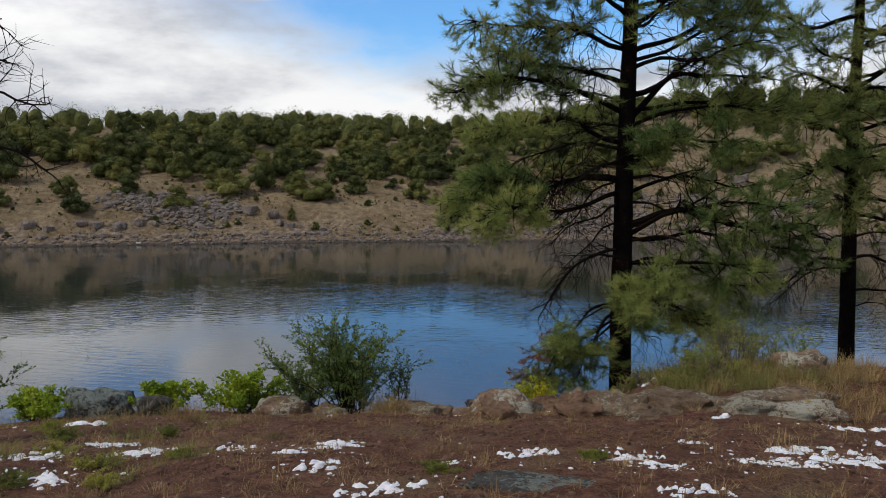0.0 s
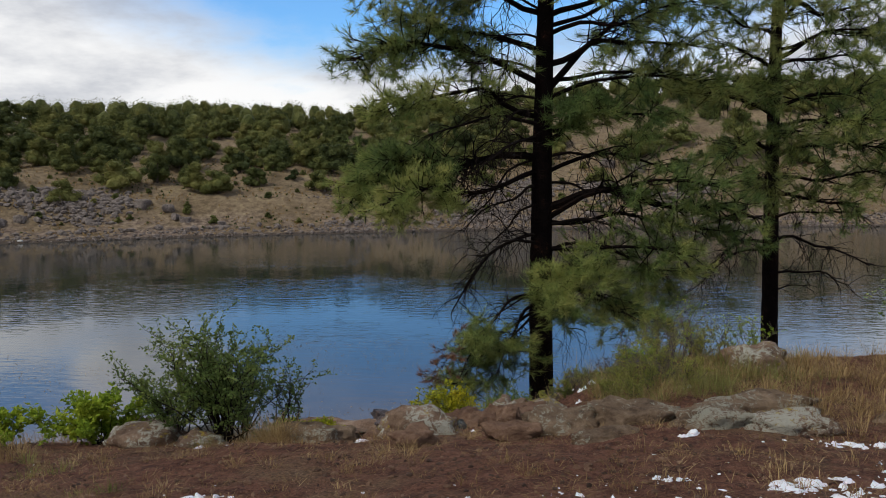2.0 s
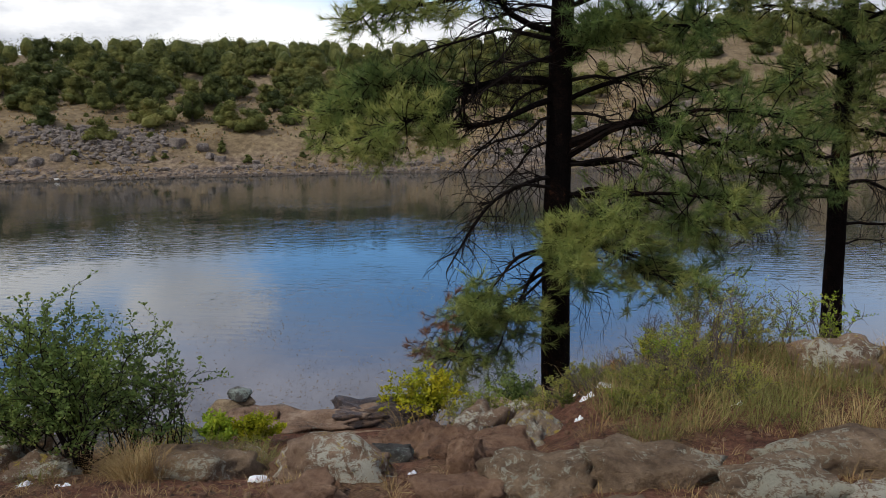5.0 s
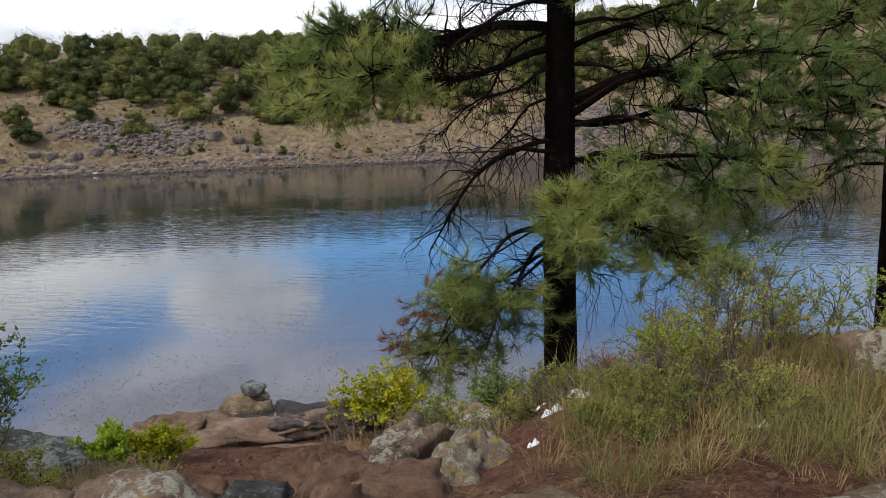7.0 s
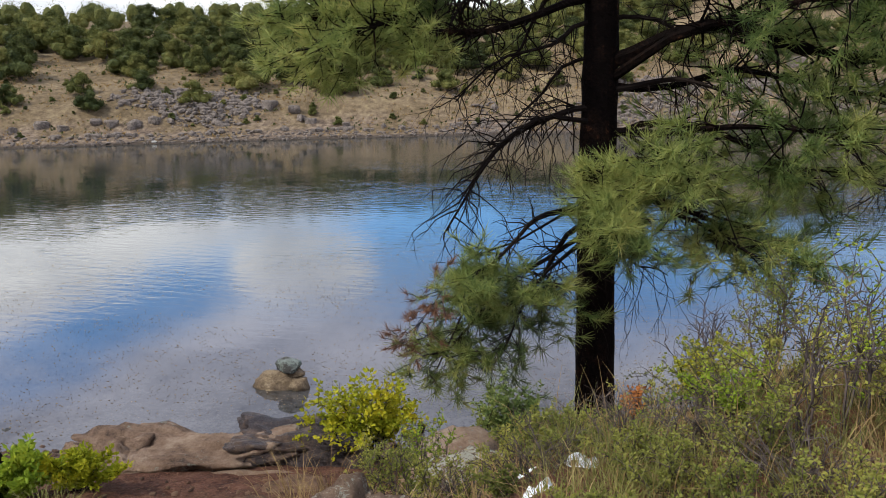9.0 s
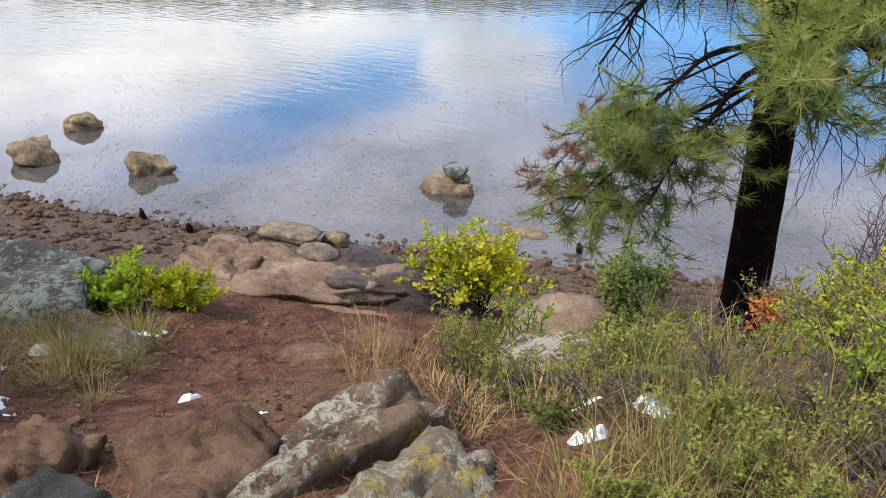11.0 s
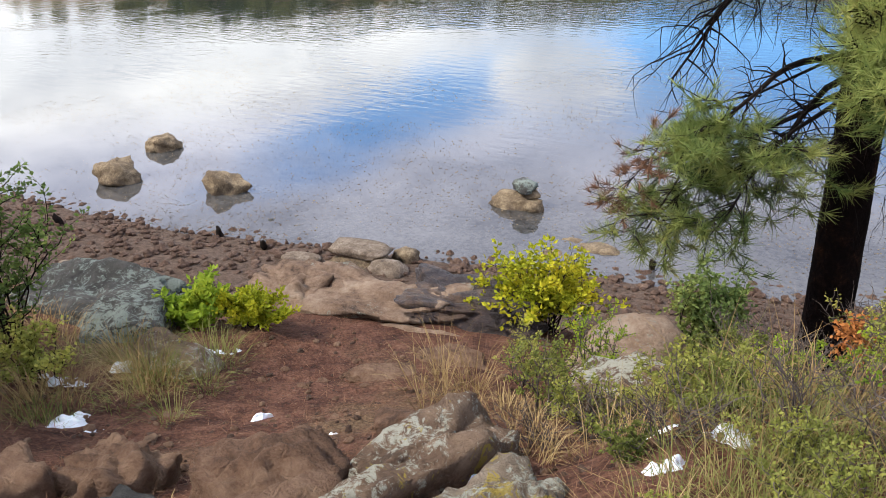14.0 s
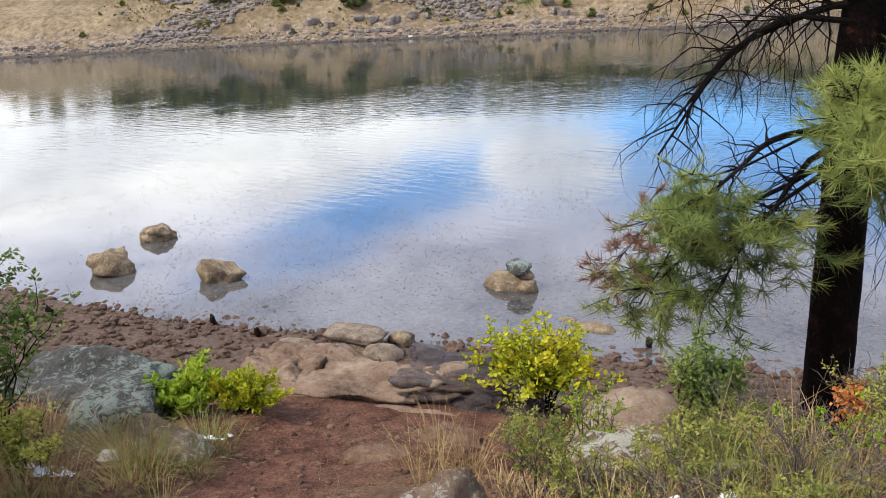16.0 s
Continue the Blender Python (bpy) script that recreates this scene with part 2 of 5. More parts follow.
def water_material():
    m, nt, b = material("lake_water", 0.03)
    b.inputs["IOR"].default_value = 1.6
    b.inputs["Specular IOR Level"].default_value = 0.5
    v = place(nt)
    s = nt.nodes.new("ShaderNodeSeparateXYZ")
    nt.links.new(v, s.inputs[0])
    y = calc(nt, "SUBTRACT", s.outputs[1], calc(nt, "MULTIPLY", s.outputs[0], 0.2))
    silt, speck = tex(nt, v, 0.35, 5, 0.7), tex(nt, v, 5.0, 6, 0.8)
    near = ramp(nt, calc(nt, "ADD", calc(nt, "MULTIPLY", silt, 0.4), calc(nt, "MULTIPLY", speck, 0.6)), [(0.41, (0.012, 0.011, 0.009)), (0.45, (0.045, 0.043, 0.042)), (0.62, (0.09, 0.086, 0.082))])
    deep = mix(nt, tex(nt, v, 0.05, 3), (0.02, 0.024, 0.02), (0.028, 0.033, 0.03))
    nt.links.new(mix(nt, span(nt, y, 38, 62), near, deep), b.inputs["Base Color"])
    mp = nt.nodes.new("ShaderNodeMapping")
    mp.inputs["Scale"].default_value = (0.45, 1.0, 1.0)
    mp.inputs["Rotation"].default_value = (0, 0, 0.3)
    nt.links.new(v, mp.inputs["Vector"])
    wave = nt.nodes.new("ShaderNodeTexWave")
    wave.bands_direction = "Y"
    nt.links.new(mp.outputs[0], wave.inputs["Vector"])
    for k, q in (("Scale", 0.36), ("Distortion", 6.0), ("Detail", 3.0), ("Detail Scale", 1.0), ("Detail Roughness", 0.6)):
        wave.inputs[k].default_value = q
    rip = tex(nt, mp.outputs[0], 1.7, 3, 0.55, 0.5)
    patch = span(nt, tex(nt, v, 0.045, 3, 0.5, 0.6), 0.38, 0.60, 0.25, 1.0)
    calm = calc(nt, "MULTIPLY", span(nt, y, 40, 66, 0.03, 1.0), span(nt, y, 110, 150, 1.0, 0.75))
    h = calc(nt, "MULTIPLY", calc(nt, "MULTIPLY", calc(nt, "ADD", rip, calc(nt, "MULTIPLY", wave.outputs["Fac"], 0.13)), calm), patch)
    bump(nt, b, h, 1.0, 0.028)
    return m


SOIL = ground_material()
WATERM = water_material()
BARK = dusty("charred_bark", [(0.3, (0.003, 0.0025, 0.002)), (0.52, (0.007, 0.005, 0.0045)), (0.62, (0.018, 0.01, 0.007)), (0.74, (0.13, 0.05, 0.025))], 3.2, 0.95, 26, 1.0, 0.08, gloss=0.04)
TWIG = dusty("dark_twig", [(0.3, (0.007, 0.006, 0.005)), (0.6, (0.018, 0.013, 0.011)), (0.8, (0.055, 0.036, 0.028))], 8, 0.9, 40, 0.4, 0.01, gloss=0.06)
GREYTWIG = dusty("grey_twig", [(0.3, (0.045, 0.035, 0.03)), (0.6, (0.12, 0.095, 0.085)), (0.8, (0.27, 0.22, 0.2))], 8, 0.9, 40, 0.3, 0.01, gloss=0.1)
NEEDLE = leafy("pine_needles", [(0.30, (0.045, 0.08, 0.026)), (0.45, (0.145, 0.205, 0.06)), (0.57, (0.30, 0.34, 0.10)), (0.72, (0.46, 0.43, 0.14))], 0.9, 0.45, 0.16)
DEADNEEDLE = leafy("dry_needles", [(0.3, (0.13, 0.065, 0.038)), (0.6, (0.3, 0.165, 0.1)), (0.8, (0.45, 0.29, 0.19))], 2.0)
JUNIPER = leafy("juniper_scale_leaves", [(0.28, (0.028, 0.04, 0.015)), (0.46, (0.085, 0.1, 0.03)), (0.62, (0.175, 0.175, 0.052)), (0.78, (0.24, 0.215, 0.075))], 0.22, 0.25, 0.24)
LEAF = leafy("shrub_leaves", [(0.3, (0.035, 0.06, 0.018)), (0.5, (0.12, 0.175, 0.045)), (0.7, (0.30, 0.33, 0.09))], 2.0, 0.4)
BRIGHT = leafy("bright_leaves", [(0.3, (0.085, 0.15, 0.018)), (0.5, (0.24, 0.33, 0.03)), (0.7, (0.45, 0.47, 0.05))], 2.5, 0.4)
YELLOW = leafy("autumn_leaves", [(0.3, (0.12, 0.16, 0.012)), (0.48, (0.33, 0.35, 0.022)), (0.62, (0.56, 0.48, 0.03)), (0.76, (0.68, 0.5, 0.04))], 3.5, 0.4)
SAGE = leafy("sage_leaves", [(0.3, (0.075, 0.09, 0.022)), (0.5, (0.22, 0.24, 0.055)), (0.7, (0.44, 0.40, 0.09))], 2.2, 0.4, 0.2)
ORANGE = leafy("orange_leaves", [(0.3, (0.3, 0.1, 0.03)), (0.6, (0.5, 0.2, 0.06)), (0.8, (0.6, 0.3, 0.1))], 3.0)
STRAW = leafy("dry_grass_blades", [(0.3, (0.11, 0.065, 0.028)), (0.5, (0.31, 0.205, 0.09)), (0.7, (0.58, 0.44, 0.22))], 2.0, 0.3)
GREENGRASS = leafy("green_grass_blades", [(0.3, (0.07, 0.085, 0.025)), (0.5, (0.2, 0.2, 0.06)), (0.7, (0.42, 0.36, 0.14))], 2.0, 0.35)
SNOW, _nt, _b = material("old_snow", 0.6)
_b.inputs["Base Color"].default_value = (0.72, 0.74, 0.78, 1)
_b.inputs["Subsurface Weight"].default_value = 0.1
bump(_nt, _b, tex(_nt, place(_nt), 40, 4), 0.5, 0.02)
REDROCK = rock_material("red_sandstone", [(0.34, (0.05, 0.028, 0.018)), (0.47, (0.185, 0.104, 0.064)), (0.56, (0.27, 0.165, 0.104)), (0.68, (0.42, 0.285, 0.19))])
LEDGEROCK = rock_material("ledge_sandstone", [(0.34, (0.055, 0.036, 0.027)), (0.45, (0.25, 0.16, 0.108)), (0.54, (0.36, 0.25, 0.175)), (0.66, (0.52, 0.40, 0.30))], 0.15)
SLABROCK = rock_material("tan_slab_stone", [(0.34, (0.045, 0.03, 0.02)), (0.48, (0.18, 0.122, 0.076)), (0.64, (0.36, 0.26, 0.17))], 0.3, (0.5, 0.49, 0.38))
LICHROCK = rock_material("lichened_sandstone", [(0.34, (0.045, 0.03, 0.02)), (0.48, (0.19, 0.12, 0.078)), (0.64, (0.38, 0.265, 0.18))], 0.5, (0.66, 0.65, 0.53), yellow=0.1)
YELROCK = rock_material("yellow_lichened_rock", [(0.34, (0.05, 0.038, 0.028)), (0.48, (0.2, 0.148, 0.104)), (0.64, (0.38, 0.295, 0.215))], 0.8, (0.62, 0.62, 0.51), yellow=0.6)
GREYROCK = rock_material("dark_lichened_basalt", [(0.34, (0.02, 0.02, 0.019)), (0.5, (0.07, 0.066, 0.06)), (0.66, (0.15, 0.14, 0.125))], 0.6, (0.30, 0.35, 0.31))
BOULDER = rock_material("lake_boulder_stone", [(0.34, (0.045, 0.034, 0.026)), (0.48, (0.17, 0.122, 0.076)), (0.64, (0.42, 0.325, 0.205))])
PALEROCK = rock_material("pale_shore_stone", [(0.34, (0.06, 0.044, 0.032)), (0.48, (0.17, 0.125, 0.09)), (0.66, (0.38, 0.31, 0.24))])
WETROCK = rock_material("wet_ledge_stone", [(0.34, (0.02, 0.016, 0.016)), (0.5, (0.07, 0.055, 0.055)), (0.62, (0.22, 0.145, 0.1)), (0.72, (0.36, 0.25, 0.18))])
WETROCK.node_tree.nodes["Principled BSDF"].inputs["Roughness"].default_value = 0.35
FARROCK = rock_material("far_bank_stone", [(0.3, (0.045, 0.036, 0.032)), (0.5, (0.15, 0.125, 0.108)), (0.7, (0.36, 0.31, 0.26))])
COBBLE = rock_material("muddy_cobble", [(0.34, (0.03, 0.018, 0.012)), (0.5, (0.105, 0.062, 0.043)), (0.68, (0.24, 0.16, 0.115))])
WHITEPAINT, _nt, _b = material("white_paint", 0.6)
_b.inputs["Base Color"].default_value = (0.5, 0.49, 0.46, 1)


# ---- mesh helpers ----
class Geo:
    def __init__(self):
        self.v, self.f = [], []

    def tube(self, pts, radii, sides=6, cap=True):
        base = len(self.v)
        pts = [Vector(p) for p in pts]
        for i, p in enumerate(pts):
            d = (pts[min(i + 1, len(pts) - 1)] - pts[max(i - 1, 0)])
            d = d.normalized() if d.length > 1e-6 else Vector((0, 0, 1))
            a = d.cross(Vector((0.13, 0.07, 1) if abs(d.z) < 0.9 else (1, 0.1, 0))).normalized()
            b = d.cross(a)
            for k in range(sides):
                w = 2 * math.pi * k / sides
                self.v.append(tuple(p + (a * math.cos(w) + b * math.sin(w)) * radii[i]))
        for i in range(len(pts) - 1):
            for k in range(sides):
                p, q = base + i * sides + k, base + i * sides + (k + 1) % sides
                self.f.append((p, q, q + sides, p + sides))
        if cap:
            self.f.append(tuple(base + (len(pts) - 1) * sides + k for k in range(sides)))

    def leaf(self, p, d, length, width, up=None):
        """A small pointed leaf of two triangles, folded a little."""
        d = d.normalized()
        s = d.cross(up or Vector((random.uniform(-1, 1), random.uniform(-1, 1), random.uniform(-1, 1))))
        s = s.normalized() * width * 0.5
        n = s.cross(d).normalized() * width * 0.15
        base = len(self.v)
        m = p + d * length * 0.5
        self.v += [tuple(p), tuple(m + s + n), tuple(p + d * length), tuple(m - s + n)]
        self.f += [(base, base + 1, base + 2), (base, base + 2, base + 3)]

    def blade(self, p, d, length, width, droop):
        """A grass blade: a narrow strip that bends over."""
        side = d.cross(Vector((0, 0, 1)))
        side = (side.normalized() if side.length > 1e-4 else Vector((1, 0, 0))) * width * 0.5
        m = p + d * length * 0.55
        e = m + (d + Vector((d.x, d.y, 0)) * droop - Vector((0, 0, droop * 0.5))).normalized() * length * 0.45
        base = len(self.v)
        self.v += [tuple(p - side), tuple(p + side), tuple(m + side * 0.8), tuple(m - side * 0.8), tuple(e)]
        self.f += [(base, base + 1, base + 2, base + 3), (base + 3, base + 2, base + 4)]

    def needles(self, p, axis, n, length, width):
        """A tuft of long needles round the end of a twig."""
        axis = axis.normalized()
        for _ in range(n):
            r = Vector((random.gauss(0, 1), random.gauss(0, 1), random.gauss(0, 1))).normalized()
            d = (axis * 0.55 + r * 0.85 + Vector((0, 0, 0.12))).normalized()
            s = d.cross(r if abs(d.dot(r)) < 0.95 else Vector((0.3, 1, 0.2))).normalized() * width * 0.5
            q = p - axis * random.uniform(0, length * 0.55)
            base = len(self.v)
            self.v += [tuple(q - s), tuple(q + s), tuple(q + d * length * random.uniform(0.75, 1.1))]
            self.f.append((base, base + 1, base + 2))

    def mesh(self, name, mat, smooth=False):
        me = bpy.data.meshes.new(name)
        me.from_pydata(self.v, [], self.f)
        me.materials.append(mat)
        if smooth:
            me.polygons.foreach_set("use_smooth", [True] * len(me.polygons))
        me.update()
        return me


def part(name, geo, mat, parent=None, label="", smooth=False):
    ob = new(name, geo.mesh(name, mat, smooth) if isinstance(geo, Geo) else geo)
    if parent:
        ob.parent = parent
    if label:
        tagged(ob, label)
    return ob


def thing(name, loc, label, category, group=""):
    ob = new(name)
    ob.empty_display_size = 0.2
    ob.location = loc
    return tagged(ob, label, category, group)


def rnd(a, b):
    return random.uniform(a, b)


# ---- lie of the land ----
WATER = -11.06
COLUMNS = [-9.0, -4.0, -0.7, 1.6, 2.4, 3.6, 9.0]
FAR_LEFT = ((0, 0.65), (7, -0.3), (11, -1.2), (13, -2.0), (15, -3.9), (20, -8.6), (24, -9.85))
LEFT = ((0, 0.85), (7, -0.05), (11, -0.75), (12.2, -1.1), (14.3, -2.4), (16, -4.4), (20, -8.4), (24, -9.8))
PATH_DOWN = ((0, 1.05), (7.3, 0.12), (9.8, -0.28), (10.7, -0.6), (11.8, -1.12), (12.5, -1.35), (15.3, -1.95), (16.4, -3.5), (20, -7.8), (24, -9.6))
LIP = ((0, 1.15), (7.3, 0.28), (10.2, -0.24), (11.0, -0.48), (12.0, -0.68), (12.9, -1.15), (15.2, -2.05), (19, -4.2), (22, -7.6), (24, -9.3))
BUSHY = ((0, 1.2), (7.3, 0.3), (11, -0.25), (12.4, -0.38), (13.6, -1.0), (16, -2.4), (19, -4.2), (22, -7.4), (24, -9.0))
RIGHT_BANK = ((0, 1.25), (7.3, 0.32), (10, -0.05), (12.5, -0.18), (14, -0.5), (16.5, -1.9), (24, -7.6))
FAR_RIGHT = ((0, 1.4), (8, 0.38), (12, -0.1), (14, -0.45), (17.5, -1.9), (24, -6.4))
PROFILES = [FAR_LEFT, LEFT, PATH_DOWN, LIP, BUSHY, RIGHT_BANK, FAR_RIGHT]
FAR_SHORE = ((-400, 60), (-190, 98), (-150, 114), (-100, 134), (-75, 142), (-50, 150), (-20, 157), (20, 162), (70, 163), (200, 150), (400, 120))
FAR_RISE = ((0, 0), (3, 0.7), (8, 2.6), (14, 6.2), (22, 8.2), (40, 12.8), (70, 18.5), (120, 26.5), (220, 32), (3000, 32))


def step(a, b, v):
    u = min(1.0, max(0.0, (v - a) / (b - a)))
    return u * u * (3 - 2 * u)


def along(table, v):
    """A straight-line profile through (place, height) pairs."""
    if v <= table[0][0]:
        a, b = table[0], table[1]
        return a[1] + (v - a[0]) * (b[1] - a[1]) / (b[0] - a[0]) * 0.4
    for a, b in zip(table, table[1:]):
        if v <= b[0]:
            return a[1] + (b[1] - a[1]) * (v - a[0]) / (b[0] - a[0])
    return table[-1][1]


def near_shore(x):
    return 34.3 + 0.2 * x if x > -21 else 30.1 + 0.03 * (x + 21)


def far_shore(x):
    return along(FAR_SHORE, max(-399, x))


def bank(x, y):
    """The near bank: a path down to a ledge, then the steep slope to the beach."""
    cx = min(max(x, COLUMNS[0]), COLUMNS[-1])
    for i in range(len(COLUMNS) - 1):
        if cx <= COLUMNS[i + 1]:
            u = step(COLUMNS[i], COLUMNS[i + 1], cx)
            z = along(PROFILES[i], max(y, -40)) * (1 - u) + along(PROFILES[i + 1], max(y, -40)) * u
            break
    if y > 24:
        shore = near_shore(x)
        top = shore - 6.0
        z24 = z
        if y < top:
            z = z24 + (-10.15 - z24) * (y - 24) / max(0.5, top - 24) if top > 24.5 else -10.15
        else:
            z = min(z24, -10.15) - 0.91 * (y - top) / 6.0
    return z


def land(x, y):
    """Height of the ground anywhere."""
    shore, far = near_shore(x), far_shore(x)
    if y < shore:
        return bank(x, y)
    if y > far:
        d = y - far
        z = WATER + along(FAR_RISE, d)
        return z + step(-40, 60, x) * step(12, 110, d) * 9 - step(150, 330, -x) * step(30, 200, d) * 6
    return WATER - 0.13 - 0.06 * min(min(y - shore, far - y), 45)
# ---- end of the land ----


# ---- ground: one sheet from behind the walk to beyond the far hills ----
def lines(dense_from, dense_to, pitch, marks):
    """Grid lines: even in the dense stretch, wider and wider beyond it. marks: (place, pitch there)."""
    out = list(np.arange(dense_from, dense_to, pitch))
    for direction in (-1, 1):
        p = dense_from if direction < 0 else dense_to
        gap_ = pitch
        while abs(p) < 3200:
            want = 400.0
            for a, b, w in marks:
                if a <= p <= b:
                    want = min(want, w)
            gap_ = min(gap_ * 1.22, want)
            if direction < 0:
                p -= gap_
                out.insert(0, p)
            else:
                out.append(p)
                p += gap_
    return out


def ground_height(x, y):
    z = land(x, y)
    v = Vector((x, y, 0))
    if y < near_shore(x):
        k = 1.0 - step(13, 17, y) * 0.3
        z += noise.fractal(v * 0.9, 1.0, 2.0, 4) * 0.05 * k + noise.fractal(v * 4.5, 0.9, 2.0, 3) * 0.018
        z += step(15.5, 18, y) * (1 - step(27, 31, y)) * noise.fractal(v * 0.5, 1.0, 2.0, 3) * 0.3
    elif y > far_shore(x):
        d = y - far_shore(x)
        z += step(2, 25, d) * noise.fractal(v * 0.06, 1.0, 2.0, 4) * 1.2 + step(1, 6, d) * noise.fractal(v * 0.35, 0.9, 2.0, 3) * 0.25
    return z


gx = lines(-7.0, 9.0, 0.10, [(-60, 60, 1.2), (-220, 220, 5.0)])
gy = lines(3.0, 17.0, 0.10, [(-10, 40, 0.7), (40, 95, 8.0), (95, 230, 1.8), (230, 420, 8.0)])
geo = Geo()
geo.v = [(x, y, ground_height(x, y)) for y in gy for x in gx]
nx = len(gx)
geo.f = [(j * nx + i, j * nx + i + 1, (j + 1) * nx + i + 1, (j + 1) * nx + i) for j in range(len(gy) - 1) for i in range(nx - 1)]
tagged(part("ground", geo, SOIL, smooth=True), "red-brown soil bank strewn with pine litter sloping down to a lake", "ground", kind="structure")

geo = Geo()
geo.v = [(-1500, 20, WATER), (1500, 20, WATER), (1500, 260, WATER), (-1500, 260, WATER)]
geo.f = [(0, 1, 2, 3)]
tagged(part("water", geo, WATERM), "calm lake water reflecting broken cloud and blue sky", "lake", kind="structure")


# ---- rocks ----
def rock_geo(size, seed, rough=0.22, blocky=0.0, sub=4):
    bm = bmesh.new()
    bmesh.ops.create_icosphere(bm, subdivisions=sub, radius=1.0)
    off = Vector((seed * 7.3, seed * 3.1, seed * 5.7))
    pick = random.Random(seed)
    breaks = [(Vector((pick.gauss(0, 1), pick.gauss(0, 1), pick.gauss(0, 0.8))).normalized(), pick.uniform(0.62, 0.88)) for _ in range(9)]
    for v in bm.verts:
        p = v.co.copy()
        for n, c in breaks:
            over = p.dot(n) - c
            if over > 0:
                p -= n * over * 0.85
        if blocky:
            q = Vector([math.copysign(abs(c) ** (1 - blocky * 0.6), c) for c in p])
            p = p.lerp(q / max(abs(c) for c in q) * 0.85, blocky)
        n1 = noise.fractal(p * 1.1 + off, 1.0, 2.0, 3)
        n2 = noise.fractal(p * 4.0 + off, 0.8, 2.0, 3)
        ridge = abs(noise.noise(p * 2.0 + off * 1.7))
        p *= 1.06 + rough * n1 + rough * 0.36 * n2 - rough * 0.5 * (0.25 - min(0.25, ridge))
        v.co = Vector((p.x * size[0], p.y * size[1], p.z * size[2]))
    me = bpy.data.meshes.new("rock")
    bm.to_mesh(me)
    bm.free()
    me.polygons.foreach_set("use_smooth", [True] * len(me.polygons))
    return me


def rock(name, x, y, size, seed, mat, label, turn=0.0, tilt=0.0, sink=0.35, rough=0.22, blocky=0.0, z=None, category="rock", group="", sub=4, top=None):
    me = rock_geo(size, seed, rough, blocky, sub)
    me.materials.append(mat)
    ob = new(name, me)
    zz = (land(x, y) if z is None else z) + size[2] * (1 - 2 * sink) if top is None else top - size[2]
    ob.matrix_world = pose(x, y, zz, tilt, 0, turn)
    return tagged(ob, label, category, group)


# the rocks at the lip of the bank and the ledge below them
RED, SMOOTH = "smooth red-brown sandstone boulder beside the dirt path", "rounded red-brown sandstone boulder at the path's edge"
rock("boulder", 0.12, 11.3, (0.31, 0.33, 0.32), 1, REDROCK, RED, 15, rough=0.42, blocky=0.2, sub=5, top=-0.58)
rock("boulder", 0.82, 11.45, (0.34, 0.30, 0.30), 2, REDROCK, SMOOTH, 35, rough=0.4, blocky=0.2, sub=5, top=-0.53)
rock("boulder", 1.2, 11.72, (0.6, 0.24, 0.32), 3, LICHROCK, "long sandstone boulder crusted with pale lichen", 64, rough=0.4, blocky=0.2, sub=5, top=-0.48)
rock("boulder", 1.72, 11.55, (0.33, 0.4, 0.33), 4, YELROCK, "sandstone boulder spotted with yellow and grey lichen", 10, rough=0.38, blocky=0.2, sub=5, top=-0.41)
rock("boulder", -0.15, 11.0, (0.16, 0.2, 0.16), 13, REDROCK, RED, 70, rough=0.3, blocky=0.4, top=-0.55)
rock("boulder", 0.62, 10.95, (0.2, 0.16, 0.14), 14, GREYROCK, "small dark lichened stone between the boulders", 0, rough=0.3, blocky=0.4, top=-0.42)
ledge = thing("ledge", (-0.66, 14.55, land(-0.66, 14.55) - 0.02), "broad tan sandstone ledge with a dark wet stain", "rock")
for nm, loc, size, seed, mat, turn, tilt in (("main_block", (-0.35, 0.05, -0.03), (1.05, 0.42, 0.24), 5, LEDGEROCK, 14, 4), ("wet_block", (0.55, 0.28, 0.02), (0.62, 0.36, 0.22), 18, WETROCK, 8, 3), ("lower_slab", (0.2, -0.28, -0.12), (0.9, 0.3, 0.15), 19, LEDGEROCK, 16, 0), ("end_block", (-0.95, -0.2, -0.06), (0.4, 0.32, 0.24), 20, LEDGEROCK, 30, 0)):
    me = rock_geo(size, seed, 0.5, 0.5, 5)
    me.materials.append(mat)
    p = part(nm, me, None, ledge)
    p.matrix_basis = pose(*loc, tilt, 0, turn)
rock("ledge", 1.32, 14.65, (0.5, 0.5, 0.5), 6, LEDGEROCK, "rounded tan sandstone outcrop behind the sagebrush", 15, rough=0.24, blocky=0.3, top=-1.42)
rock("boulder", -2.75, 13.3, (0.95, 0.5, 0.42), 7, GREYROCK, "dark boulder covered in pale green lichen", 8, rough=0.32, blocky=0.45, sub=5, top=-1.34)
rock("boulder", -1.95, 12.95, (0.32, 0.28, 0.24), 17, GREYROCK, "dark boulder covered in pale green lichen", 40, rough=0.3, blocky=0.4, top=-1.25)
rock("boulder", -1.25, 12.75, (0.34, 0.26, 0.26), 8, LICHROCK, "half-buried boulder grown over with dry grass", 0, rough=0.25, blocky=0.2, top=-1.2)
rock("boulder", 1.62, 13.45, (0.40, 0.30, 0.26), 9, LICHROCK, "lichened boulder among low shrubs", 0, rough=0.26, blocky=0.3)
rock("boulder", 1.0, 11.25, (0.22, 0.34, 0.2), 15, REDROCK, SMOOTH, 10, rough=0.28, blocky=0.3, top=-0.5)
rock("boulder", 0.85, 12.35, (0.16, 0.13, 0.08), 10, REDROCK, "small red stone half sunk in the path", 0)
rock("boulder", 0.05, 13.3, (0.28, 0.16, 0.04), 11, REDROCK, "flat red stone half sunk in the path", 20)
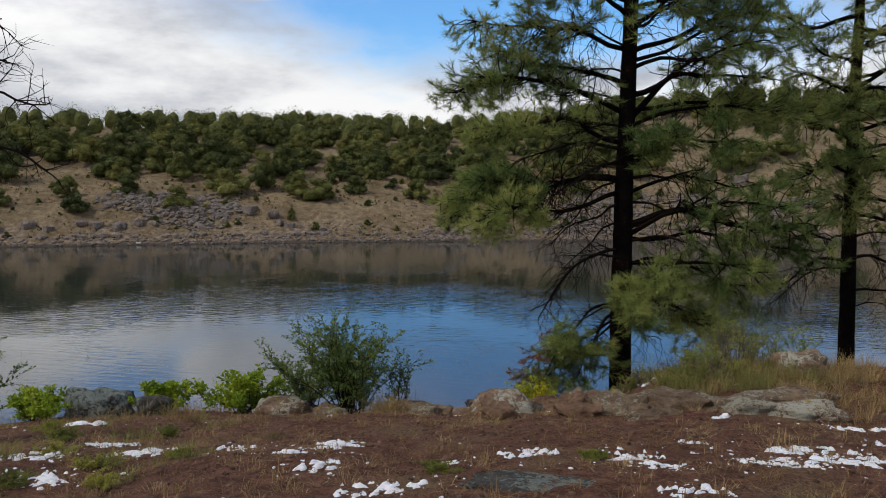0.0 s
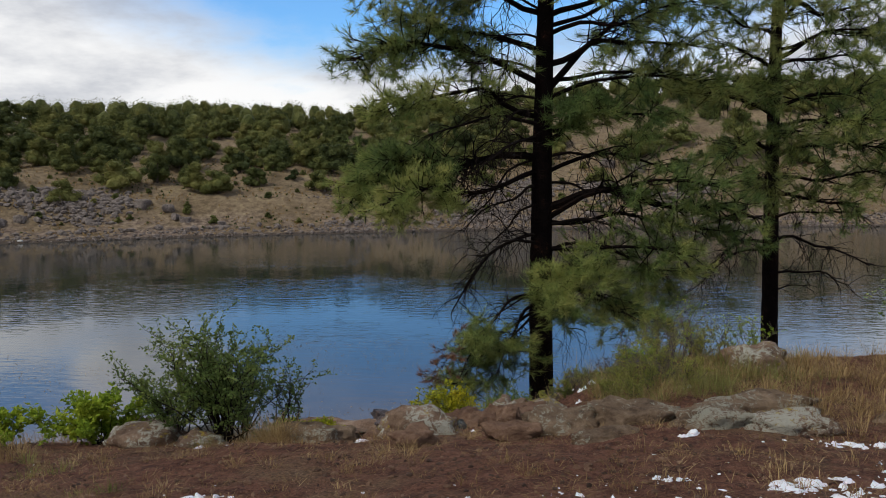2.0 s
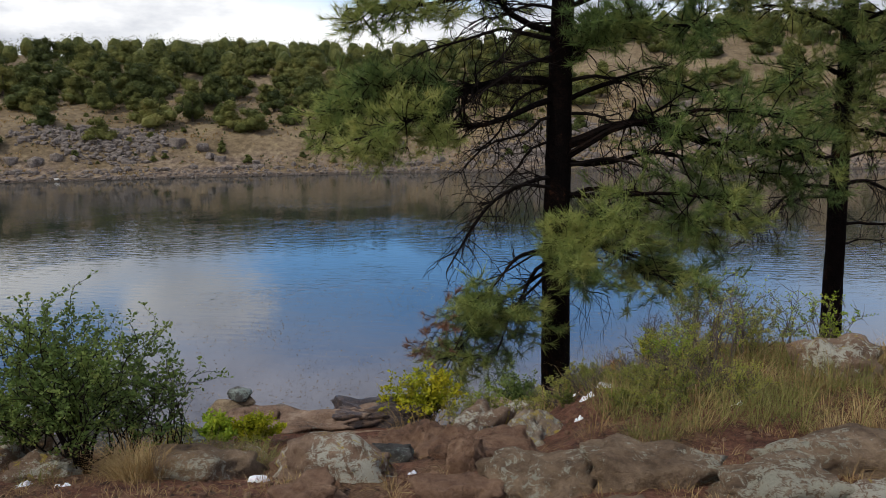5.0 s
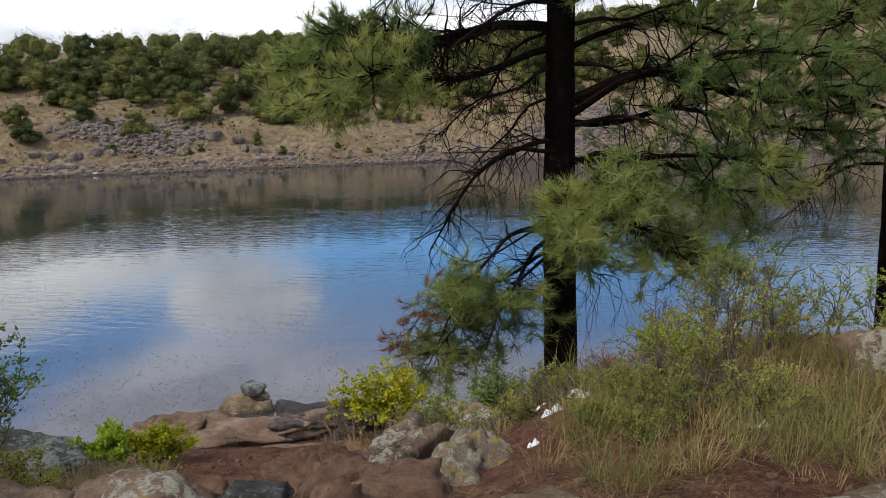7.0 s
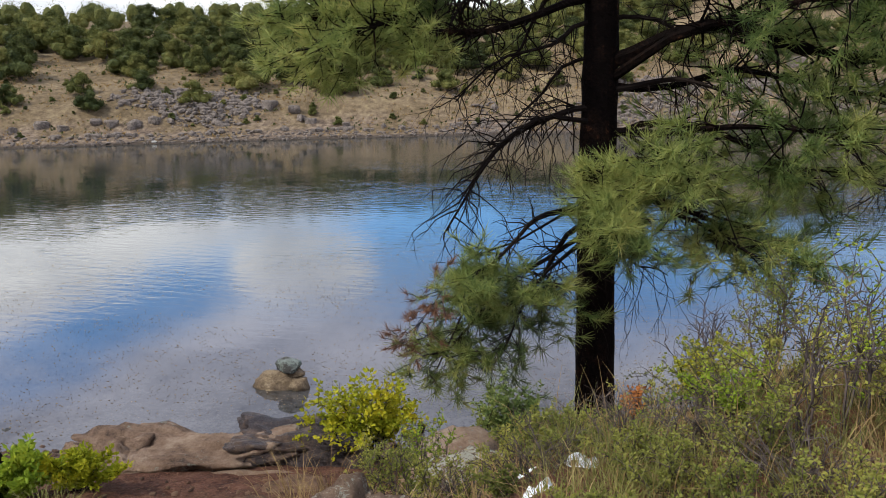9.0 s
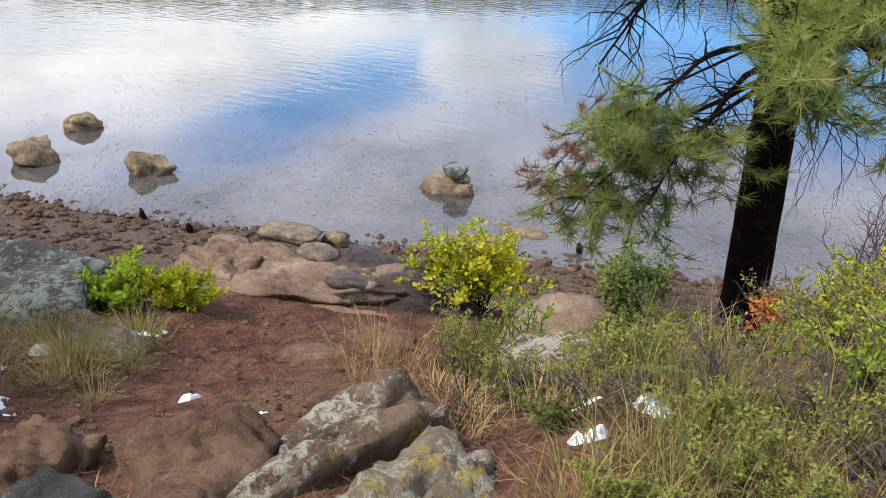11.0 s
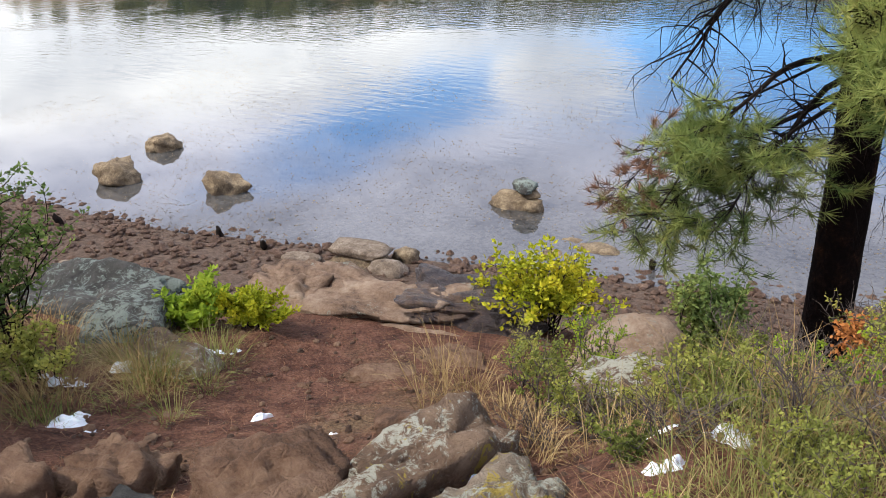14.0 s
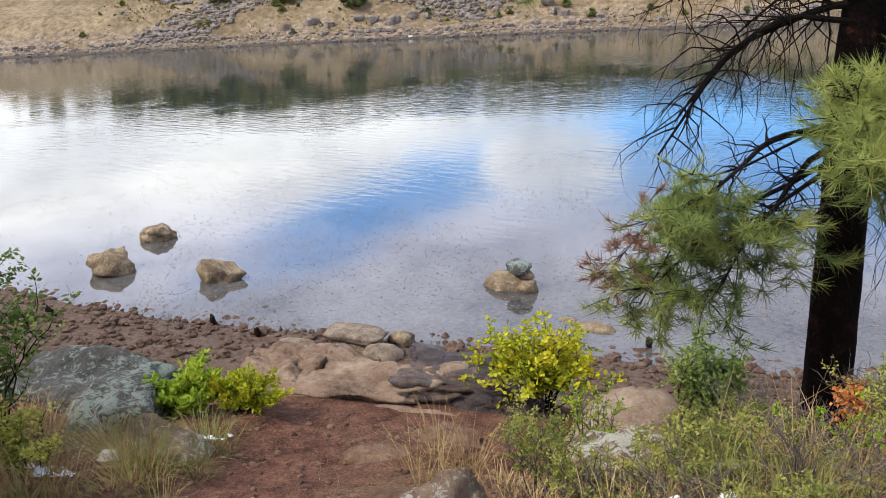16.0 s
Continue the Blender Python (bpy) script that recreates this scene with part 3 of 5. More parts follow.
rock("boulder", 0.35, 13.75, (0.3, 0.2, 0.06), 12, REDROCK, "flat red stone half sunk in the path", -10)
FLAT = "flat weathered sandstone slab level with the ground"
SLABS = ((1.23, 10.3, 0.13, 0.15, 0.17, 21, REDROCK, 5), (1.77, 9.75, 0.36, 0.26, 0.2, 22, SLABROCK, 0), (1.28, 9.6, 0.27, 0.17, 0.11, 23, REDROCK, 8), (2.32, 9.75, 0.42, 0.28, 0.17, 24, SLABROCK, -6), (2.99, 9.4, 0.4, 0.28, 0.15, 25, SLABROCK, 6), (3.55, 9.95, 0.58, 0.3, 0.2, 26, SLABROCK, 12), (3.6, 9.2, 0.38, 0.26, 0.13, 27, LICHROCK, -8), (2.07, 9.15, 0.34, 0.2, 0.09, 28, SLABROCK, 10), (0.37, 10.3, 0.46, 0.28, 0.2, 29, LICHROCK, 0))
MORE_SLABS = ((0.31, 9.65, 0.2, 0.16, 0.12, 30, REDROCK, 30), (-0.79, 10.8, 0.38, 0.28, 0.2, 31, SLABROCK, 25), (-3.25, 12.0, 0.46, 0.34, 0.3, 32, LICHROCK, 80), (1.45, 10.6, 0.3, 0.22, 0.16, 40, REDROCK, 25), (1.15, 10.95, 0.22, 0.2, 0.17, 41, REDROCK, 80), (4.3, 12.0, 0.36, 0.3, 0.24, 33, LICHROCK, 0), (4.9, 9.4, 0.4, 0.25, 0.13, 34, SLABROCK, 14), (0.8, 6.05, 0.55, 0.28, 0.05, 35, GREYROCK, 4), (-5.45, 10.75, 0.42, 0.3, 0.3, 36, GREYROCK, 10), (-4.7, 10.9, 0.3, 0.22, 0.2, 37, GREYROCK, -20), (5.6, 10.2, 0.4, 0.26, 0.14, 38, SLABROCK, 0), (-2.75, 11.15, 0.5, 0.34, 0.18, 39, LICHROCK, 0), (-2.1, 10.75, 0.26, 0.2, 0.12, 42, LICHROCK, 30))
for x, y, sx, sy, sz, seed, mat, turn in SLABS + MORE_SLABS:
    rock("stone_slab", x, y, (sx, sy, sz * 1.1), seed, mat, FLAT, turn, sink=0.62 if sz < 0.1 else 0.45, rough=0.42, blocky=0.35)

# boulders standing in the lake, the stack of stones, and the rocks of the near shore
LAKE = "rounded tan and grey boulder standing in shallow water"
rock("lake_boulder", -30.2, 37.4, (0.95, 0.8, 0.66), 41, BOULDER, LAKE, 10, sink=0.42, z=WATER, rough=0.3, blocky=0.25)
rock("lake_boulder", -28.5, 33.2, (1.05, 0.85, 0.85), 42, BOULDER, LAKE, 0, sink=0.4, z=WATER, rough=0.26, blocky=0.25)
rock("lake_boulder", -22.7, 34.2, (1.05, 0.65, 0.7), 43, BOULDER, LAKE, 30, sink=0.42, z=WATER, rough=0.34, blocky=0.25)
stack = thing("stone_stack", (-10.1, 37.9, WATER), "stack of brown stones standing in shallow water", "cairn")
for nm, loc, size, seed, turn in (("base_stone", (-0.35, 0, 0.12), (1.0, 0.65, 0.48), 44, 10), ("side_stone", (0.62, -0.2, 0.1), (0.42, 0.38, 0.36), 45, 0), ("middle_stone", (0.45, 0.0, 0.55), (0.42, 0.3, 0.2), 46, 0), ("top_stone", (0.12, 0, 0.86), (0.56, 0.4, 0.26), 47, -20)):
    me = rock_geo(size, seed, 0.2, 0.2)
    me.materials.append(BOULDER if nm != "top_stone" else GREYROCK)
    p = part(nm, me, None, stack)
    p.matrix_basis = pose(*loc, 0, 0, turn)
SHORE = "pale flat stone on the muddy shore"
SHORE_STONES = ((-7.1, 35.6, 0.6, 0.4, 0.28, 51, BOULDER, 0), (-5.9, 35.2, 1.0, 0.5, 0.3, 52, BOULDER, 8), (-7.2, 34.3, 0.5, 0.35, 0.22, 53, BOULDER, 0), (-13.0, 30.4, 1.1, 0.6, 0.35, 54, BOULDER, 8), (-11.6, 31.4, 0.5, 0.4, 0.38, 56, BOULDER, 0), (-14.6, 29.3, 0.75, 0.4, 0.22, 57, PALEROCK, 5))
MORE_SHORE_STONES = ((-13.4, 28.3, 1.0, 0.4, 0.2, 58, PALEROCK, 0), (-11.4, 29.9, 0.7, 0.5, 0.3, 59, PALEROCK, 0), (-10.0, 30.4, 0.6, 0.22, 0.18, 60, PALEROCK, -30), (-20.6, 24.4, 0.5, 0.38, 0.3, 61, PALEROCK, 0), (-19.9, 24.6, 0.4, 0.32, 0.26, 62, PALEROCK, 0), (-12.0, 29.0, 0.5, 0.4, 0.2, 63, BOULDER, 0), (-6.4, 34.2, 0.3, 0.25, 0.18, 64, GREYROCK, 0))
for x, y, sx, sy, sz, seed, mat, turn in SHORE_STONES + MORE_SHORE_STONES:
    rock("shore_stone", x, y, (sx, sy, sz), seed, mat, SHORE, turn, sink=0.35, blocky=0.3, rough=0.2, sub=3)
rock("shore_stone", -12.9, 30.45, (1.25, 0.6, 0.2), 55, PALEROCK, "long pale slab resting on darker shore stones", 6, sink=0.05, blocky=0.5, rough=0.14, z=land(-12.9, 30.45) + 0.3, sub=3)
for x, y, s, seed in ((-3.75, 34.5, 0.26, 65), (-19.3, 30.2, 0.3, 66), (-16.8, 29.9, 0.26, 67), (-25.5, 27.8, 0.35, 68)):
    rock("stump", x, y, (s * 0.5, s * 0.45, s * 1.1), seed, TWIG, "short dark wooden stub sticking out of the shallows", 0, tilt=12, sink=0.3, rough=0.35, category="stump", z=max(land(x, y), WATER), sub=3)
rock("marker", -77.2, 142.3, (0.5, 0.25, 0.18), 69, WHITEPAINT, "small white block at the far water's edge", 0, sink=0.1, blocky=0.6, rough=0.08, category="marker", z=land(-77.2, 142.3), sub=3)


def pebbles(name, count, spot, lo, hi, mat, label, squash=0.6):
    """Loose stones too many to count, each a small lumpy block."""
    geo = Geo()
    shape = bmesh.new()
    bmesh.ops.create_icosphere(shape, subdivisions=1, radius=1.0)
    base_v, base_f = [v.co.copy() for v in shape.verts], [tuple(v.index for v in f.verts) for f in shape.faces]
    shape.free()
    for _ in range(count):
        x, y, k = spot()
        s = (lo + (hi - lo) * rnd(0, 1) ** 2.5) * k
        z = max(ground_height(x, y), WATER - 0.1) + s * 0.15
        turn = Matrix.Rotation(rnd(0, 6.28), 3, "Z")
        q = Vector((rnd(0.7, 1.4), rnd(0.6, 1.0), rnd(0.4, 0.9) * squash / 0.6))
        n = len(geo.v)
        for v in base_v:
            w = v * rnd(0.75, 1.15)
            w = turn @ Vector((w.x * q.x, w.y * q.y, w.z * q.z)) * s
            geo.v.append((x + w.x, y + w.y, z + w.z))
        geo.f += [tuple(n + i for i in f) for f in base_f]
    return tagged(part(name, geo, mat), label, "stones", kind="stuff")


random.seed(5)


def beach_spot():
    x = rnd(-34, 6)
    return x, near_shore(x) + 0.7 - 6.5 * rnd(0, 1) ** 1.3, 1.0


def shallow_spot():
    x = rnd(-34, 2)
    return x, near_shore(x) + rnd(0, 1) ** 2 * 3.0, 1.0


def far_spot():
    """The stony band of the far bank: thickest at the outcrops."""
    while True:
        x = rnd(-160, 120)
        d = rnd(0.2, 24)
        k = noise.fractal(Vector((x * 0.045, d * 0.05, 3.3)), 1.0, 2.0, 3)
        if (d < 5 and rnd(0, 1) < 0.6) or k > rnd(-0.12, 0.16) + max(0, d - 15) * 0.03:
            return x, far_shore(x) + d, 1.0 if d > 4 else 0.6


pebbles("shore_gravel", 4200, beach_spot, 0.03, 0.24, COBBLE, "brown cobbles and gravel on the muddy beach")
pebbles("shallow_stones", 420, shallow_spot, 0.04, 0.16, GREYROCK, "dark stones breaking the shallow water")
random.seed(6)
geo = Geo()
placed = 0
while placed < 15000:
    x = rnd(-45, 14)
    y = near_shore(x) + 30 * rnd(0, 1) ** 1.5
    if noise.fractal(Vector((x * 0.12, y * 0.16, 2.0)), 1.0, 2.0, 3) < rnd(-0.45, 0.35):
        continue
    r, n = 0.008 + 0.032 * rnd(0, 1) ** 2, len(geo.v)
    for k in range(6):
        w = k * math.pi / 3 + rnd(-0.3, 0.3)
        geo.v.append((x + math.cos(w) * r * rnd(0.7, 1.6), y + math.sin(w) * r * rnd(0.6, 1.1), WATER + 0.004))
    geo.v.append((x, y, WATER + 0.02 + r * 0.25))
    geo.f += [(n + k, n + (k + 1) % 6, n + 6) for k in range(6)]
    placed += 1
tagged(part("weed_specks", geo, BOULDER), "dark bits of weed and stone breaking the shallow water", "water weed", kind="stuff")
random.seed(7)
pebbles("far_bank_rubble", 9000, far_spot, 0.15, 0.95, FARROCK, "grey basalt rubble along the far bank")
pebbles("soil_clods", 5000, lambda: (rnd(-5, 6), rnd(4.5, 14), 1.0), 0.006, 0.03, COBBLE, "dark crumbs of earth and bark over the soil")
pebbles("path_pebbles", 3600, lambda: (rnd(-3.5, 4.5), 4.5 + 9.5 * rnd(0, 1) ** 0.6, 1.0), 0.005, 0.038, REDROCK, "small red pebbles scattered over the soil")
for x, d, s, seed in ((-84, 8.5, 1.5, 71), (-88, 8.8, 1.3, 72), (-81, 9.5, 1.2, 73), (-91, 9.4, 1.1, 74), (-62, 13, 1.6, 75), (-57, 11.5, 1.3, 76), (-55, 9, 1.0, 77), (-53, 8, 1.1, 78), (-100, 9, 1.3, 79), (-104, 7.5, 1.0, 80), (-46, 6, 0.9, 81), (-96, 8, 1.0, 82), (-69, 8, 0.9, 83), (-12, 6, 1.2, 84), (8, 8, 1.4, 85), (26, 7, 1.2, 86), (40, 30, 2.2, 87), (52, 32, 2.4, 88), (34, 34, 2.0, 89)):
    rock("far_boulder", x, far_shore(x) + d, (s * 1.0, s * 0.85, s * 0.75), seed, FARROCK, "grey angular boulder on the far bank", seed * 37, tilt=seed * 53 % 40 - 20, sink=0.48, blocky=0.75, rough=0.4, sub=3, group="boulders of the far bank")


# ---- pines ----
def bend(a, b, sag, wobble, n=8):
    """A crooked line from a to b that sags in between."""
    a, b = Vector(a), Vector(b)
    off = Vector((rnd(0, 50), rnd(0, 50), rnd(0, 50)))
    out = []
    for i in range(n + 1):
        u = i / n
        w = Vector((noise.noise(off + Vector((u * 2.5, 0, 0))), noise.noise(off + Vector((0, u * 2.5, 7))), noise.noise(off + Vector((3, 0, u * 2.5))))) * wobble * math.sin(math.pi * min(1, u * 0.8 + 0.1))
        out.append(a.lerp(b, u) + Vector((0, 0, -sag * math.sin(math.pi * u))) + w)
    return out


def twig_run(geo, p, d, length, r, droop, sides=4):
    pts = [p]
    for _ in range(4):
        d = (d + Vector((rnd(-0.5, 0.5), rnd(-0.5, 0.5), rnd(-0.45, 0.45) - droop))).normalized()
        pts.append(pts[-1] + d * length / 4)
    geo.tube(pts, [r * (1 - 0.2 * i) for i in range(5)], sides, False)
    return pts, d


def pine_limb(parent, a, b, sag, radius, leafy_from=0.35, tufts=1.0, spread=0.8, droop=0.06, flat=0.55, needle=0.21, dead=False, needle_mat=None):
    """One limb with its twigs; unless dead, its needles are a part of it."""
    wood, green = Geo(), Geo()
    length = (Vector(b) - Vector(a)).length
    pts = bend(a, b, sag, length * 0.13, 9)
    wood.tube(pts, [radius * (1 - 0.085 * i) for i in range(10)], 6)
    count = int((15 if dead else 16.5) * length * tufts) + 4
    for i in range(count):
        u = rnd(0.18 if dead else leafy_from * 0.6, 1.0)
        k = min(8, int(u * 9))
        p = pts[k].lerp(pts[k + 1], u * 9 - k) if k < 9 else pts[9]
        main = (pts[min(9, k + 1)] - pts[max(0, k - 1)]).normalized()
        side = Vector((rnd(-1, 1), rnd(-1, 1), rnd(-flat, flat))).normalized()
        d = (main * rnd(0.2, 0.9) + side).normalized()
        ln = spread * rnd(0.45, 1.3) * (1.15 - 0.35 * u)
        run, end = twig_run(wood, p, d, ln, max(0.006, radius * 0.22), droop)
        for q in run[2:4]:
            if rnd(0, 1) < (0.9 if dead else 0.5):
                twig_run(wood, q, (end + Vector((rnd(-1, 1), rnd(-1, 1), rnd(-0.8, 0.5)))).normalized(), ln * 0.5, max(0.004, radius * 0.12), droop * 2, 3)
        if not dead and u > leafy_from:
            for q, n in ((run[4], 38), (run[3], 22)):
                jitter = Vector((rnd(-0.05, 0.05), rnd(-0.05, 0.05), rnd(-0.03, 0.06)))
                green.needles(q + jitter, end + Vector((0, 0, 0.25)), n, needle, 0.0098)
            for _ in range(2):
                q = run[4] + Vector((rnd(-0.2, 0.2), rnd(-0.2, 0.2), rnd(-0.08, 0.14)))
                wood.tube([run[3], q], [0.006, 0.004], 3, False)
                green.needles(q, (q - run[3]) + Vector((0, 0, 0.1)), 24, needle, 0.0095)
    limb = part("dead_limb" if dead else "limb", wood, TWIG if dead or radius < 0.05 else BARK, parent, "bare dead limb with broken twigs" if dead else "")
    if not dead:
        part("needles", green, needle_mat or NEEDLE, limb, "long green pine needles in tufts" if needle_mat is None else "dry reddish pine needles")
    return limb


def pine(x, y, base, top, radius, limbs, deads, label, lean=(0, 0), hangs=(), dry=(), seed=1, crown_from=6.0, crown_reach=2.6, crown_count=26):
    random.seed(seed)
    tree = thing("pine_tree", (x, y, base), label, "tree", "pines on the bank")
    wood = Geo()
    n = 90
    axis = []
    for i in range(n + 1):
        u = i / n
        axis.append(Vector((lean[0] * u + 0.05 * math.sin(u * 7 + seed), lean[1] * u, -0.4 + (top - base + 0.4) * u)))
    flare = [radius * (1 + 0.35 * max(0, 1 - i / 7.0)) * (1 - 0.9 * (i / n) ** 1.25) for i in range(n + 1)]
    wood.tube(axis, flare, 30)
    bm_v = []
    off = Vector((seed * 3.7, 1, 2))
    for v in wood.v:
        p = Vector(v)
        c = Vector((lean[0] * (p.z + 0.4) / (top - base + 0.4), 0, p.z))
        q = p - Vector((c.x, c.y, 0))
        k = 1 + 0.08 * noise.noise(Vector((q.x * 5, q.y * 5, p.z * 1.3)) + off) - 0.16 * (0.3 - min(0.3, abs(noise.noise(Vector((q.x * 13, q.y * 13, p.z * 1.6)) + off)))) + 0.05 * noise.noise(Vector((q.x * 25, q.y * 25, p.z * 6)) + off)
        bm_v.append((c.x + q.x * k, c.y + q.y * k, p.z))
    wood.v = bm_v
    part("trunk", wood, BARK, tree, "fire-blackened furrowed trunk", smooth=True)
    at = lambda z: Vector((lean[0] * (z - base + 0.4) / (top - base + 0.4), 0, z - base))
    for z0, tip, sag, r, frm, tuf, spr in limbs:
        pine_limb(tree, at(z0), Vector((tip[0] - x, tip[1] - y, tip[2] - base)), sag, r, frm, tuf, spr)
    for z0, tip in hangs:
        pine_limb(tree, at(z0), Vector((tip[0] - x, tip[1] - y, tip[2] - base)), -0.25, 0.035, 0.55, 0.6, 0.7, droop=0.25)
    for z0, tip in dry:
        pine_limb(tree, at(z0), Vector((tip[0] - x, tip[1] - y, tip[2] - base)), -0.4, 0.02, 0.8, 0.5, 0.55, droop=0.1, needle=0.14, needle_mat=DEADNEEDLE)
    for z0, tip, sag, r in deads:
        pine_limb(tree, at(z0), Vector((tip[0] - x, tip[1] - y, tip[2] - base)), sag, r, tufts=0.9, spread=0.9, droop=0.18, flat=0.9, dead=True)
    for i in range(crown_count):
        u = (i + 0.5) / crown_count
        z0 = crown_from + (top - 0.6 - crown_from) * u
        w = i * 2.4 + rnd(-0.3, 0.3)
        reach = crown_reach * (1 - u) ** 0.7 + 0.5
        a = at(z0)
        b = a + Vector((math.cos(w) * reach, math.sin(w) * reach, rnd(0.1, 0.7)))
        pine_limb(tree, a, b, rnd(0, 0.25), 0.05 * (1 - u) + 0.02, 0.35, 0.75, 0.7)
    return tree


# (height on the trunk, tip, sag, radius, where needles start, density, reach of the twigs)
LEFT_LIMBS = [
    (3.85, (-1.3, 18.3, 4.35), -0.55, 0.07, 0.25, 2.0, 0.8),
    (3.3, (-0.9, 17.7, 3.55), -0.25, 0.06, 0.35, 1.6, 0.8),
    (2.35, (-1.5, 18.2, 1.75), -0.25, 0.085, 0.5, 2.7, 0.75),
    (2.2, (-0.6, 17.2, 1.6), -0.15, 0.06, 0.55, 1.9, 0.65),
    (-0.5, (0.6, 17.7, -1.95), -0.08, 0.04, 0.42, 2.1, 0.8),
    (-0.3, (0.9, 17.3, -0.9), -0.1, 0.045, 0.7, 1.0, 0.45),
    (2.4, (-1.2, 19.8, 2.4), -0.15, 0.05, 0.5, 1.3, 0.8),
]
UPPER_LEFT_LIMBS = [
    (4.5, (-0.6, 19.4, 5.4), -0.1, 0.06, 0.3, 1.6, 0.85),
    (5.3, (-1.0, 18.4, 5.95), -0.1, 0.06, 0.3, 1.7, 0.85),
    (5.9, (0.2, 17.6, 6.6), -0.2, 0.06, 0.4, 1.0, 0.8),
    (6.3, (-0.4, 18.6, 6.9), -0.1, 0.05, 0.4, 1.2, 0.9),
]
UPPER_RIGHT_LIMBS = [
    (3.7, (4.4, 18.5, 5.5), -0.15, 0.08, 0.6599999999999999, 0.72, 0.7),
    (4.3, (5.3, 18.6, 4.6), -0.15, 0.07, 0.51, 0.79, 0.8),
    (5.2, (5.2, 19.3, 6.0), -0.2, 0.065, 0.46, 0.79, 0.8),
    (5.7, (4.4, 17.4, 6.7), -0.2, 0.06, 0.46, 0.79, 0.8),
    (4.8, (4.9, 17.5, 5.2), -0.1, 0.05, 0.46, 0.94, 0.9),
    (4.0, (5.6, 19.6, 4.0), -0.1, 0.05, 0.51, 0.94, 0.9),
    (5.0, (5.8, 18.4, 5.6), -0.15, 0.05, 0.51, 0.86, 0.9),
    (6.2, (5.0, 18.6, 6.3), -0.1, 0.05, 0.46, 0.94, 0.9),
    (5.6, (3.2, 17.0, 5.9), -0.1, 0.05, 0.46, 0.86, 0.8),
]
RIGHT_LIMBS = [
    (2.7, (3.35, 17.6, 3.35), -0.1, 0.06, 0.35, 1.87, 0.6),
    (3.0, (4.6, 17.9, 3.2), -0.1, 0.06, 0.5, 0.86, 0.7),
    (1.35, (6.3, 18.0, 1.25), -0.35, 0.1, 0.5, 0.97, 0.85),
    (1.2, (5.6, 17.2, 2.0), -0.2, 0.06, 0.5, 0.79, 0.8),
    (3.6, (5.4, 18.2, 3.9), -0.1, 0.05, 0.5, 0.86, 0.8),
    (2.1, (5.3, 19.5, 2.4), -0.1, 0.05, 0.45, 0.86, 0.9),
    (1.2, (6.4, 18.9, 0.9), -0.2, 0.055, 0.5, 0.94, 0.9),
]
LOW_LIMBS = [
    (0.6, (4.9, 17.7, 0.55), -0.15, 0.06, 0.4, 1.04, 0.7),
    (0.3, (3.3, 17.6, 0.25), -0.05, 0.05, 0.3, 1.60, 0.55),
    (0.2, (2.5, 17.3, -0.15), -0.05, 0.05, 0.35, 2.08, 0.5),
    (0.0, (2.9, 17.2, -0.45), -0.05, 0.04, 0.3, 1.44, 0.45),
    (-0.2, (4.6, 17.6, -0.75), -0.1, 0.05, 0.5, 1.12, 0.6),
    (0.5, (5.2, 18.6, 0.2), -0.1, 0.05, 0.45, 1.12, 0.8),
    (-0.1, (4.0, 17.6, -0.6), -0.1, 0.045, 0.4, 1.12, 0.7),
]
pine(2.38, 18.96, -4.3, 15.0, 0.27, LEFT_LIMBS + UPPER_LEFT_LIMBS + UPPER_RIGHT_LIMBS + RIGHT_LIMBS + LOW_LIMBS, [
    (3.1, (0.0, 18.2, 2.75), -0.15, 0.045), (2.75, (0.5, 18.0, 1.6), -0.3, 0.04), (2.5, (0.9, 19.6, 1.1), -0.2, 0.035), (2.9, (0.9, 17.6, 2.0), -0.2, 0.03),
    (1.9, (0.75, 18.0, 1.0), -0.25, 0.035), (0.85, (0.5, 18.3, -0.55), -0.55, 0.05), (0.75, (0.8, 17.9, -0.15), -0.45, 0.04), (1.5, (1.0, 18.6, 0.5), -0.2, 0.03),
    (2.5, (4.0, 18.4, 2.7), 0.1, 0.04), (1.9, (3.9, 19.4, 1.7), -0.1, 0.035), (1.1, (4.0, 18.2, 0.9), -0.2, 0.045), (0.7, (3.7, 19.5, 0.2), 0.1, 0.03), (3.3, (3.8, 20.2, 3.9), 0.1, 0.04),
    (3.6, (0.9, 18.3, 3.3), -0.15, 0.035), (4.1, (0.8, 18.2, 4.3), -0.1, 0.035), (4.7, (1.0, 18.5, 4.9), -0.1, 0.03), (5.3, (1.2, 18.2, 5.7), -0.1, 0.03), (3.4, (1.2, 17.9, 2.6), -0.25, 0.03),
    (-0.6, (3.2, 18.2, -1.0), 0.05, 0.025), (-1.0, (2.0, 18.3, -1.3), 0.0, 0.018),
], "tall ponderosa pine with a fire-blackened trunk and drooping dead lower limbs", hangs=[
    (-0.55, (0.6, 17.6, -2.05)), (-0.6, (1.25, 17.5, -1.9))], dry=[(-0.5, (0.28, 17.6, -1.6))], seed=3, lean=(0.05, 0), crown_from=6.3)
